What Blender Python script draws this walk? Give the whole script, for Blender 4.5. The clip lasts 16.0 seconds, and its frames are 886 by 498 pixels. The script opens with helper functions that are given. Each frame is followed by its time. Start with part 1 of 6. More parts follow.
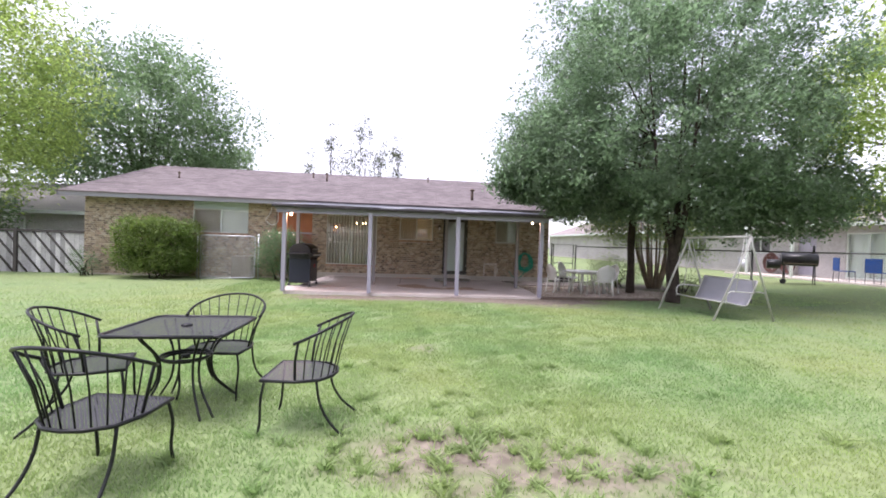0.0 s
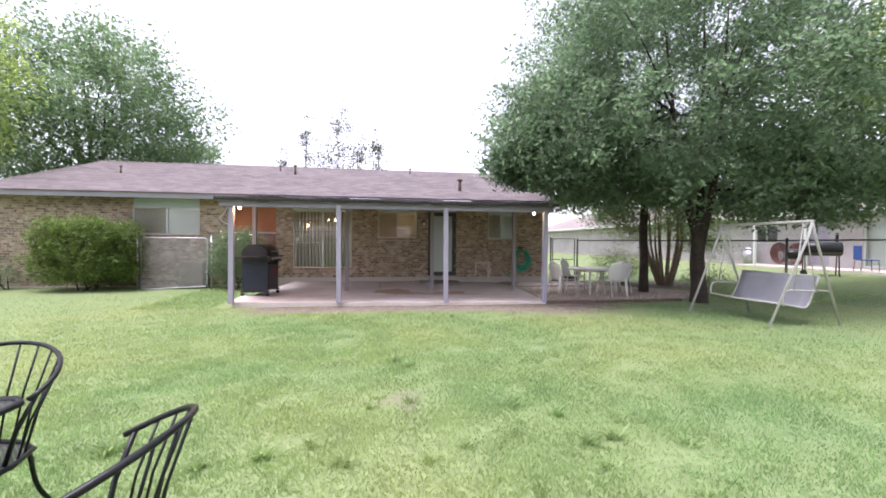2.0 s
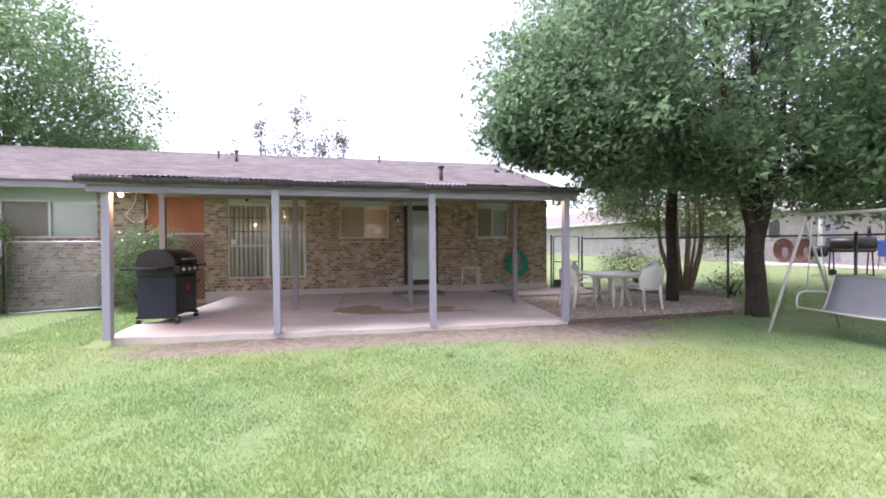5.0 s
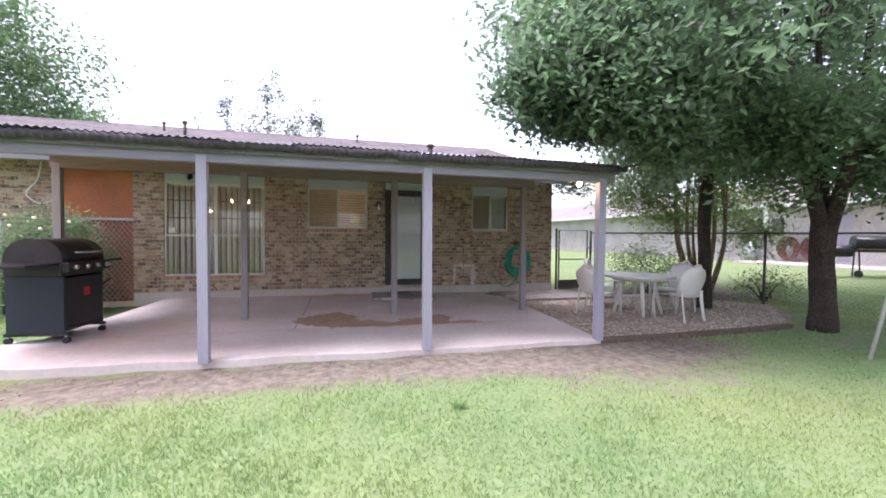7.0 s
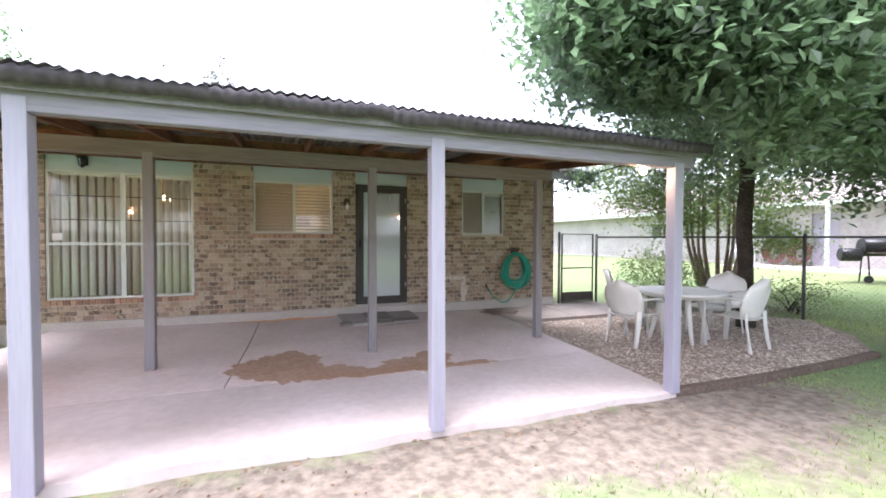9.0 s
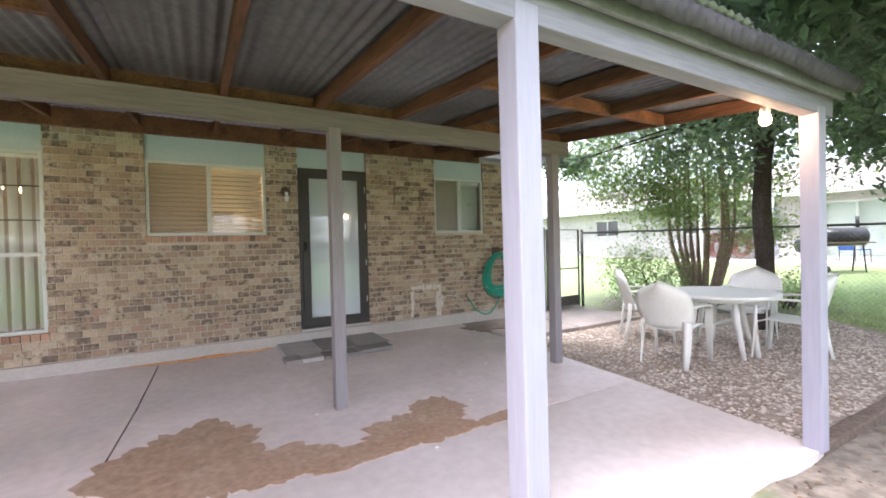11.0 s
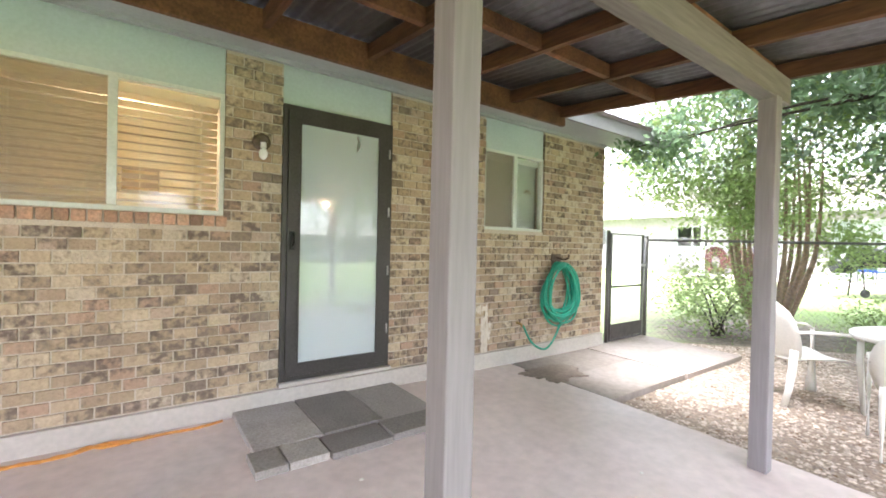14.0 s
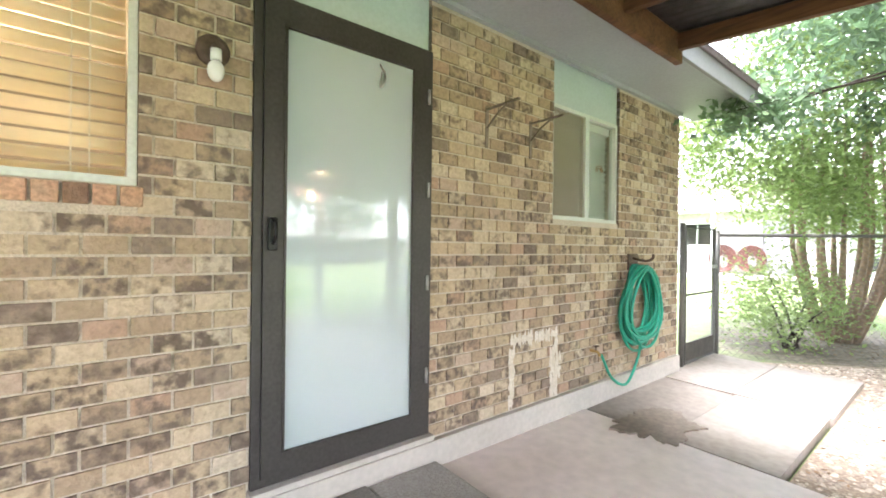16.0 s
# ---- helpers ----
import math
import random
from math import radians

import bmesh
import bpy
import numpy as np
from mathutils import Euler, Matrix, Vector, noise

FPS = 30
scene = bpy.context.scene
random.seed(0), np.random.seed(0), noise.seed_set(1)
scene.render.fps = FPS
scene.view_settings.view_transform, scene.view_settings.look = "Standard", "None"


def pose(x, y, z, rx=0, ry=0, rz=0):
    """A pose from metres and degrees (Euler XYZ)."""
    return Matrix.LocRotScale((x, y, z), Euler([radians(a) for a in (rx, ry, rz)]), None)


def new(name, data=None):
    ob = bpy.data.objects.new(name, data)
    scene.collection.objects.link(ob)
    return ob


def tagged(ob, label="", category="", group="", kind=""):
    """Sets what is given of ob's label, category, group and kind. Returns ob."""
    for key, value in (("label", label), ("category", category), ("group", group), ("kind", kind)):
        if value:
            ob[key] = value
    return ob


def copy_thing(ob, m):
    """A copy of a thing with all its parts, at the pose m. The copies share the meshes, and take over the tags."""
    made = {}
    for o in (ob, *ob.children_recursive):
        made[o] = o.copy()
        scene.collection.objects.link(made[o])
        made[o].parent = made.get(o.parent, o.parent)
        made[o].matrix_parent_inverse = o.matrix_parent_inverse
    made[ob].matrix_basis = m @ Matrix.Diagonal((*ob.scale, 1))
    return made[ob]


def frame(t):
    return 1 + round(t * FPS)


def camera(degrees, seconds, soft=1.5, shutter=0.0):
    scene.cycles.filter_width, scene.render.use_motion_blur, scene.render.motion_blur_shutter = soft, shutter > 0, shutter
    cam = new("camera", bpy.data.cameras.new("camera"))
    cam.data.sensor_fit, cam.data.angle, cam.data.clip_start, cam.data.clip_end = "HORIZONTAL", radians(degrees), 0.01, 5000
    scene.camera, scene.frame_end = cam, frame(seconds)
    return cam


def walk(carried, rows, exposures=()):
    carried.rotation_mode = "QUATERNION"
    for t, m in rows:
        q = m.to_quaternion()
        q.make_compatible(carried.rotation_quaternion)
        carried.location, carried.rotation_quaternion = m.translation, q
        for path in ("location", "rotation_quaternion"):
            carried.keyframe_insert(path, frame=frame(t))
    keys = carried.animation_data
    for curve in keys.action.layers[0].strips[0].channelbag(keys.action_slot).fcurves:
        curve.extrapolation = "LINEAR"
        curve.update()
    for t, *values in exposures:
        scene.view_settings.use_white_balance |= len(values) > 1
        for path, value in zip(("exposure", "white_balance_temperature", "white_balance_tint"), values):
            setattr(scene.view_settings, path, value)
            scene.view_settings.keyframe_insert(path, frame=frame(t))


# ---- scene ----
cam = camera(92.8, 16.0, soft=1.8)
METRES, EYE, TILT, LEAN, TURN = 13.867, 1.3, 0.0, 0.0, -6.9
ROWS = [
    (0.0, 0.0, 0.0, 0.0, 0.02, -0.68, -1.91),
    (0.5, -0.0013, 0.0337, 0.0002, 1.31, -0.6, -1.73),
    (1.0, -0.0016, 0.0687, -0.0012, 1.44, -0.77, -1.49),
    (1.5, 0.0007, 0.1048, -0.0022, 0.1, -0.86, -0.93),
    (2.0, 0.001, 0.1392, -0.0034, -1.91, -0.81, -0.45),
    (2.5, 0.0015, 0.1742, -0.0041, -4.42, -1.17, -0.12),
    (3.0, 0.001, 0.2079, -0.0036, -5.59, -1.47, 0.14),
    (3.5, -0.0027, 0.2408, -0.0023, -5.81, -1.38, 0.22),
    (4.0, -0.0052, 0.2727, -0.0022, -5.67, -0.74, 0.3),
    (6.5, -0.0130, 0.4280, -0.0065, -7.82, -0.77, 0.00),
    (7.0, -0.0127, 0.4628, -0.0039, -8.83, -1.63, -0.50),
    (7.5, -0.0146, 0.4965, -0.0027, -9.90, -1.78, -0.90),
    (8.0, -0.0161, 0.5304, -0.0013, -11.05, -1.83, -0.90),
    (8.5, -0.0200, 0.5635, 0.0012, -12.40, -1.60, -0.70),
    (9.0, -0.0212, 0.5974, 0.0008, -13.90, -1.26, -0.20),
    (11.5, -0.0340, 0.7508, -0.0060, -25.25, -0.72, 1.10),
    (12.0, -0.0381, 0.7791, -0.0071, -26.86, -0.75, 0.40),
    (12.5, -0.0381, 0.8097, -0.0068, -27.01, -1.00, -0.20),
    (13.0, -0.0386, 0.8385, -0.0056, -27.75, -0.95, -0.70),
    (13.5, -0.0390, 0.8672, -0.0057, -28.45, -0.57, -1.20),
    (14.0, -0.0342, 0.8951, -0.0046, -28.97, -0.54, -1.30),
    (14.5, -0.0319, 0.9230, -0.0067, -29.76, 0.09, -1.10),
    (15.0, -0.0285, 0.9484, -0.0076, -30.38, 0.46, -0.80),
    (15.5, -0.0227, 0.9729, -0.0081, -31.17, 0.32, -0.60),
    (16.0, -0.0183, 0.9990, -0.0073, -31.79, -0.26, -0.70),
]
walk(cam, [(t, pose(0, 0, EYE, TILT, LEAN, TURN) @ pose(METRES * x, METRES * y, METRES * z, 90 + pitch, roll, yaw)) for t, x, y, z, yaw, pitch, roll in ROWS],
     exposures=[(0.0, 1.74, 6250, 27), (4.0, 1.97, 6200, 27), (7.0, 2.02, 5980, 28), (9.0, 2.74, 5980, 24), (11.5, 3.26, 6080, 21),
                (12.5, 3.6, 6200, 19), (14.0, 4.03, 6250, 18), (15.0, 4.25, 6270, 18), (16.0, 4.37, 6270, 17)])

# ---- world and sun: an even overcast sky ----
SUN_EL, SUN_AZ = radians(74), radians(250)
world = bpy.data.worlds.new("overcast_sky")
scene.world = world
world.use_nodes = True
wn, wl = world.node_tree.nodes, world.node_tree.links
sky = wn.new("ShaderNodeTexSky")
sky.sky_type, sky.sun_disc = "NISHITA", False
sky.sun_elevation, sky.sun_rotation = SUN_EL, SUN_AZ
sky.air_density, sky.dust_density, sky.ozone_density = 1.0, 1.5, 1.0
grey = wn.new("ShaderNodeHueSaturation")
grey.inputs["Saturation"].default_value = 0.3
wl.new(sky.outputs["Color"], grey.inputs["Color"])
wl.new(grey.outputs["Color"], wn["Background"].inputs["Color"])
wn["Background"].inputs["Strength"].default_value = 0.12
sun = new("sun", bpy.data.lights.new("sun", "SUN"))
sun.data.energy, sun.data.angle, sun.data.color = 1.5, radians(30), (1.0, 0.98, 0.95)
sun.matrix_world = pose(0, 0, 30, 90 - math.degrees(SUN_EL), 0, 180 - math.degrees(SUN_AZ))


def bulb_light(x, y, z, watts, colour):
    ob = new("bulb_light", bpy.data.lights.new("bulb_light", "POINT"))
    ob.data.energy, ob.data.color, ob.data.shadow_soft_size = watts, colour, 0.04
    ob.location = (x, y, z)


bulb_light(-2.60, 11.33, 1.93, 10, (1.0, 0.45, 0.16))
bulb_light(3.82, 11.33, 1.93, 2.4, (1.0, 0.62, 0.32))
bulb_light(-1.3, 17.0, 2.15, 4, (1.0, 0.72, 0.42))
bulb_light(0.9, 17.2, 2.2, 5, (1.0, 0.7, 0.4))


# ---- materials ----
def mat(name, c1, c2=None, scale=3.0, rough=0.7, metal=0.0, fine=40.0, wear=0.25, bump=0.1, per="", ramp=None, leaf=0.0, contrast=0.5, spec=0.3, spread=0.4, shift=0.0, stretch=None):
    """Two colours in large blotches, finer grain over them, and a fine relief."""
    m = bpy.data.materials.new(name)
    m.use_nodes = True
    n, l = m.node_tree.nodes, m.node_tree.links
    b = n["Principled BSDF"]
    b.inputs["Roughness"].default_value, b.inputs["Metallic"].default_value = rough, metal
    b.inputs["Specular IOR Level"].default_value = spec
    pos = n.new("ShaderNodeNewGeometry")
    where = pos.outputs["Position"]
    if stretch:
        grow = n.new("ShaderNodeVectorMath")
        grow.operation, grow.inputs[1].default_value = "MULTIPLY", stretch
        l.new(where, grow.inputs[0])
        where = grow.outputs["Vector"]
    big = n.new("ShaderNodeTexNoise")
    big.inputs["Scale"].default_value, big.inputs["Detail"].default_value = scale, 5
    l.new(where, big.inputs["Vector"])
    small = n.new("ShaderNodeTexNoise")
    small.inputs["Scale"].default_value, small.inputs["Detail"].default_value = fine, 4
    l.new(where, small.inputs["Vector"])
    c2 = c2 or tuple(v * 0.75 for v in c1)
    sharp = n.new("ShaderNodeMapRange")
    sharp.inputs["From Min"].default_value, sharp.inputs["From Max"].default_value = 0.5 + shift - contrast / 2, 0.5 + shift + contrast / 2
    l.new(big.outputs["Fac"], sharp.inputs["Value"])
    mix = n.new("ShaderNodeMix")
    mix.data_type = "RGBA"
    l.new(sharp.outputs["Result"], mix.inputs["Factor"])
    mix.inputs["A"].default_value, mix.inputs["B"].default_value = (*c1, 1), (*c2, 1)
    colour = mix.outputs["Result"]
    if per:
        rnd = n.new("ShaderNodeObjectInfo").outputs["Random"] if per == "object" else pos.outputs["Random Per Island"]
        if ramp:
            r = n.new("ShaderNodeValToRGB")
            r.color_ramp.interpolation = "CONSTANT"
            while len(r.color_ramp.elements) < len(ramp):
                r.color_ramp.elements.new(0.5)
            for e, (p, c) in zip(r.color_ramp.elements, ramp):
                e.position, e.color = p, (*c, 1)
            l.new(rnd, r.inputs["Fac"])
            far = n.new("ShaderNodeVectorMath")
            far.operation = "MULTIPLY_ADD"
            cv = n.new("ShaderNodeCombineXYZ")
            for ax in "XYZ":
                l.new(rnd, cv.inputs[ax])
            far.inputs[1].default_value = (61.0, 37.0, 83.0)
            l.new(cv.outputs["Vector"], far.inputs[0])
            l.new(pos.outputs["Position"], far.inputs[2])
            l.new(far.outputs["Vector"], big.inputs["Vector"])
            own, fr, add = n.new("ShaderNodeMath"), n.new("ShaderNodeMath"), n.new("ShaderNodeMath")
            own.operation, own.inputs[1].default_value = "MULTIPLY", 13.7
            fr.operation = "FRACT"
            add.operation, add.inputs[1].default_value = "MULTIPLY_ADD", 0.34
            l.new(rnd, own.inputs[0])
            l.new(own.outputs[0], fr.inputs[0])
            l.new(fr.outputs[0], add.inputs[0])
            l.new(big.outputs["Fac"], add.inputs[2])
            l.new(add.outputs[0], sharp.inputs["Value"])
            mx = n.new("ShaderNodeMix")
            mx.data_type = "RGBA"
            l.new(sharp.outputs["Result"], mx.inputs["Factor"])
            l.new(r.outputs["Color"], mx.inputs["A"])
            mx.inputs["B"].default_value = (*c2, 1)
            colour = mx.outputs["Result"]
        else:
            vary = n.new("ShaderNodeHueSaturation")
            sp = n.new("ShaderNodeMapRange")
            sp.inputs["To Min"].default_value, sp.inputs["To Max"].default_value = 1 - spread, 1 + spread
            l.new(rnd, sp.inputs["Value"])
            l.new(sp.outputs["Result"], vary.inputs["Value"])
            l.new(colour, vary.inputs["Color"])
            colour = vary.outputs["Color"]
    grain = n.new("ShaderNodeHueSaturation")
    gr = n.new("ShaderNodeMapRange")
    gr.inputs["From Min"].default_value, gr.inputs["From Max"].default_value = 0.3, 0.7
    gr.inputs["To Min"].default_value, gr.inputs["To Max"].default_value = 1 - wear, 1 + wear
    l.new(small.outputs["Fac"], gr.inputs["Value"])
    l.new(gr.outputs["Result"], grain.inputs["Value"])
    l.new(colour, grain.inputs["Color"])
    l.new(grain.outputs["Color"], b.inputs["Base Color"])
    if bump:
        bp = n.new("ShaderNodeBump")
        bp.inputs["Strength"].default_value, bp.inputs["Distance"].default_value = bump, 0.01
        l.new(small.outputs["Fac"], bp.inputs["Height"])
        l.new(bp.outputs["Normal"], b.inputs["Normal"])
    if leaf:
        tr = n.new("ShaderNodeBsdfTranslucent")
        thru = n.new("ShaderNodeHueSaturation")
        thru.inputs["Value"].default_value, thru.inputs["Saturation"].default_value = 1.9, 1.15
        l.new(grain.outputs["Color"], thru.inputs["Color"])
        l.new(thru.outputs["Color"], tr.inputs["Color"])
        ms = n.new("ShaderNodeMixShader")
        ms.inputs["Fac"].default_value = leaf
        l.new(b.outputs["BSDF"], ms.inputs[1])
        l.new(tr.outputs["BSDF"], ms.inputs[2])
        l.new(ms.outputs["Shader"], n["Material Output"].inputs["Surface"])
    return m


def glow(name, c, power):
    m = bpy.data.materials.new(name)
    m.use_nodes = True
    b = m.node_tree.nodes["Principled BSDF"]
    b.inputs["Emission Color"].default_value, b.inputs["Emission Strength"].default_value = (*c, 1), power
    return m


def glass(name, tint, rough=0.02, base=0.04, haze=0.0):
    """A thin pane: clear, with a mirror gloss that grows at a slant; haze: the share of milky film on it."""
    m = bpy.data.materials.new(name)
    m.use_nodes = True
    n, l = m.node_tree.nodes, m.node_tree.links
    clear, gloss, film = n.new("ShaderNodeBsdfTransparent"), n.new("ShaderNodeBsdfGlossy"), n.new("ShaderNodeBsdfDiffuse")
    clear.inputs["Color"].default_value, gloss.inputs["Roughness"].default_value = (*tint, 1), rough
    film.inputs["Color"].default_value = (0.62, 0.70, 0.72, 1)
    lw, pw, sc = n.new("ShaderNodeLayerWeight"), n.new("ShaderNodeMath"), n.new("ShaderNodeMath")
    ms, m2 = n.new("ShaderNodeMixShader"), n.new("ShaderNodeMixShader")
    lw.inputs["Blend"].default_value = 0.5
    pw.operation, pw.inputs[1].default_value = "POWER", 4.0
    sc.operation, sc.inputs[1].default_value, sc.inputs[2].default_value = "MULTIPLY_ADD", 0.7, base
    l.new(lw.outputs["Facing"], pw.inputs[0])
    l.new(pw.outputs[0], sc.inputs[0])
    m2.inputs["Fac"].default_value = haze
    l.new(clear.outputs["BSDF"], m2.inputs[1])
    l.new(film.outputs["BSDF"], m2.inputs[2])
    l.new(sc.outputs[0], ms.inputs["Fac"])
    l.new(m2.outputs["Shader"], ms.inputs[1])
    l.new(gloss.outputs["BSDF"], ms.inputs[2])
    l.new(ms.outputs["Shader"], n["Material Output"].inputs["Surface"])
    return m


def netting(name, c, cell, share, rough=0.5, turn=45.0, metal=0.0):
    """Expanded metal or wire netting: a grid of strands with open holes."""
    m = bpy.data.materials.new(name)
    m.use_nodes = True
    n, l = m.node_tree.nodes, m.node_tree.links
    b = n["Principled BSDF"]
    b.inputs["Base Color"].default_value, b.inputs["Roughness"].default_value, b.inputs["Metallic"].default_value = (*c, 1), rough, metal
    tc, mp = n.new("ShaderNodeTexCoord"), n.new("ShaderNodeMapping")
    mp.inputs["Rotation"].default_value = (0, 0, radians(turn))
    l.new(tc.outputs["UV"], mp.inputs["Vector"])
    sep = n.new("ShaderNodeSeparateXYZ")
    l.new(mp.outputs["Vector"], sep.inputs["Vector"])
    outs = []
    for ax in "XY":
        pp = n.new("ShaderNodeMath")
        pp.operation, pp.inputs[1].default_value = "PINGPONG", cell / 2
        l.new(sep.outputs[ax], pp.inputs[0])
        lt = n.new("ShaderNodeMath")
        lt.operation, lt.inputs[1].default_value = "LESS_THAN", cell / 2 * share
        l.new(pp.outputs[0], lt.inputs[0])
        outs.append(lt.outputs[0])
    mx = n.new("ShaderNodeMath")
    mx.operation = "MAXIMUM"
    l.new(outs[0], mx.inputs[0])
    l.new(outs[1], mx.inputs[1])
    l.new(mx.outputs[0], b.inputs["Alpha"])
    return m


BRICKS = [(0.0, (0.40, 0.315, 0.215)), (0.18, (0.33, 0.255, 0.175)), (0.36, (0.45, 0.365, 0.26)), (0.54, (0.31, 0.235, 0.165)),
          (0.70, (0.36, 0.25, 0.18)), (0.78, (0.22, 0.17, 0.13)), (0.84, (0.46, 0.385, 0.29)), (0.93, (0.39, 0.30, 0.23))]
brick_m = mat("brick_single", (0.42, 0.33, 0.24), (0.125, 0.096, 0.074), 24, 0.88, 0, 60, 0.16, 0.5, "object", BRICKS, contrast=0.24, shift=0.285)
brick_j = mat("brick_joined", (0.42, 0.33, 0.24), (0.125, 0.096, 0.074), 24, 0.88, 0, 60, 0.16, 0.5, "island", BRICKS, contrast=0.24, shift=0.285)
brick_red = mat("brick_sill", (0.38, 0.215, 0.14), (0.31, 0.215, 0.15), 14, 0.88, 0, 80, 0.3, 0.5, "object")
mortar = mat("mortar", (0.56, 0.50, 0.42), (0.42, 0.365, 0.295), 5, 0.95, 0, 120, 0.2, 0.4)
# older back slabs, colour lightened to make up for dim light under the cover
brightened_concrete = mat("brightened_back_slab", (0.72, 0.635, 0.605), (0.53, 0.45, 0.41), 0.9, 0.5, 0, 14, 0.08, 0.05, contrast=0.5, spec=0.45)
concrete = mat("concrete_slab", (0.62, 0.555, 0.52), (0.47, 0.40, 0.355), 0.8, 0.62, 0, 14, 0.07, 0.04, contrast=0.42, spec=0.45)
# browner weathered concrete, darkened further to stand in for tree shade
weathered_shaded_slab = mat("weathered_shaded_walkway", (0.31, 0.275, 0.25), (0.21, 0.18, 0.155), 1.6, 0.8, 0, 18, 0.12, 0.12, "object", contrast=0.6)
foundation = mat("foundation", (0.50, 0.47, 0.43), (0.40, 0.37, 0.33), 1.5, 0.9, 0, 30, 0.07, 0.1)
paver_m = mat("paver_concrete", (0.34, 0.32, 0.295), (0.26, 0.245, 0.225), 3, 0.9, 0, 80, 0.2, 0.4, "object")
stain_m = mat("rust_stain", (0.34, 0.215, 0.135), (0.42, 0.305, 0.225), 3, 0.55, 0, 25, 0.2, 0.05)
damp_m = mat("damp_patch", (0.16, 0.125, 0.10), (0.22, 0.18, 0.15), 4, 0.6, 0, 30, 0.2, 0.05)
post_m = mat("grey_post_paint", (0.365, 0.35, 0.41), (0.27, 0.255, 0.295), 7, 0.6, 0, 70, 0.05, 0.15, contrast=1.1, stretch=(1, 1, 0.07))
# middle posts: darker copy of the post paint, the cover's shade put into it
post_shaded = mat("shaded_grey_post_paint", (0.27, 0.255, 0.27), (0.175, 0.16, 0.16), 7, 0.65, 0, 70, 0.08, 0.2, contrast=1.1, stretch=(1, 1, 0.07))
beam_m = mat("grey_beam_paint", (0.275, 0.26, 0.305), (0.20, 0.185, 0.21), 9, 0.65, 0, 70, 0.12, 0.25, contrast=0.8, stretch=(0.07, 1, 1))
# browner, darker copy of the beam paint; shade under the roof is in its colour
beam_shaded = mat("shaded_grey_beam_paint", (0.20, 0.185, 0.175), (0.13, 0.115, 0.10), 9, 0.7, 0, 70, 0.16, 0.3, contrast=0.8, stretch=(0.07, 1, 1))
rafter_m = mat("stained_pine", (0.16, 0.072, 0.034), (0.055, 0.026, 0.015), 5, 0.75, 0, 60, 0.3, 0.35, "island", contrast=0.4, stretch=(1, 0.12, 1))
tin_m = mat("corrugated_tin", (0.26, 0.265, 0.285), (0.15, 0.15, 0.16), 1.2, 0.42, 0.75, 18, 0.18, 0.03)
tin_top = mat("weathered_tin_edge", (0.085, 0.076, 0.084), (0.055, 0.048, 0.052), 2.5, 0.75, 0.1, 18, 0.25, 0.05)
shingle_m = mat("brown_shingles", (0.163, 0.140, 0.140), (0.130, 0.110, 0.110), 0.7, 0.95, 0, 60, 0.2, 0.5, "island", spread=0.22)
shingle_pale = mat("pale_pink_shingles", (0.27, 0.235, 0.222), (0.21, 0.18, 0.172), 0.7, 0.95, 0, 20, 0.2, 0.5)
shingle_grey = mat("grey_shingles", (0.20, 0.19, 0.18), (0.15, 0.14, 0.135), 0.7, 0.95, 0, 60, 0.2, 0.5, "island")
teal_m = mat("pale_teal_paint", (0.45, 0.53, 0.53), (0.41, 0.485, 0.49), 1.5, 0.5, 0, 50, 0.05, 0.04)
strip_m = mat("weathered_grey_strip", (0.215, 0.205, 0.225), (0.16, 0.15, 0.16), 2.5, 0.75, 0, 40, 0.15, 0.15)
fascia_m = mat("grey_fascia_paint", (0.25, 0.25, 0.265), (0.20, 0.195, 0.20), 1.5, 0.55, 0, 50, 0.06, 0.05)
soffit_m = mat("grey_soffit_paint", (0.40, 0.43, 0.44), (0.34, 0.365, 0.37), 1.5, 0.55, 0, 50, 0.06, 0.05)
dark_frame = mat("dark_bronze_frame", (0.045, 0.042, 0.04), (0.06, 0.055, 0.052), 5, 0.45, 0.2, 60, 0.15, 0.05)
white_frame = mat("pale_window_frame", (0.62, 0.66, 0.62), (0.52, 0.56, 0.52), 4, 0.45, 0.1, 60, 0.08, 0.04)
blind_m = mat("cream_blind", (0.86, 0.79, 0.67), (0.78, 0.70, 0.58), 5, 0.6, 0, 50, 0.05, 0.0, leaf=0.25)
vblind_m = mat("white_vertical_blind", (0.80, 0.80, 0.77), (0.74, 0.74, 0.71), 5, 0.6, 0, 50, 0.05, 0.0, leaf=0.2)
screen_m = netting("window_screen", (0.26, 0.22, 0.16), 0.004, 0.36, 0.8)
inner_door = mat("pale_inner_door", (0.62, 0.68, 0.70), (0.56, 0.62, 0.65), 2, 0.5, 0, 40, 0.04, 0.03)
pane_m = glass("window_glass", (0.92, 0.95, 0.94), 0.02)
door_glass = glass("storm_door_glass", (0.95, 0.98, 0.98), 0.03, 0.10, 0.5)
rust_panel = mat("rust_orange_panel", (0.43, 0.155, 0.065), (0.31, 0.115, 0.05), 2, 0.7, 0, 30, 0.15, 0.1)
lattice_m = mat("grey_lattice", (0.46, 0.43, 0.43), (0.35, 0.325, 0.32), 4, 0.8, 0, 40, 0.15, 0.1)
black_iron = mat("black_wrought_iron", (0.02, 0.022, 0.022), (0.03, 0.03, 0.03), 8, 0.38, 0.6, 80, 0.2, 0.08)
iron_mesh = netting("black_expanded_metal", (0.03, 0.03, 0.032), 0.016, 0.62, 0.4)
white_plastic = mat("white_resin", (0.74, 0.73, 0.68), (0.66, 0.65, 0.60), 4, 0.4, 0, 60, 0.05, 0.05)
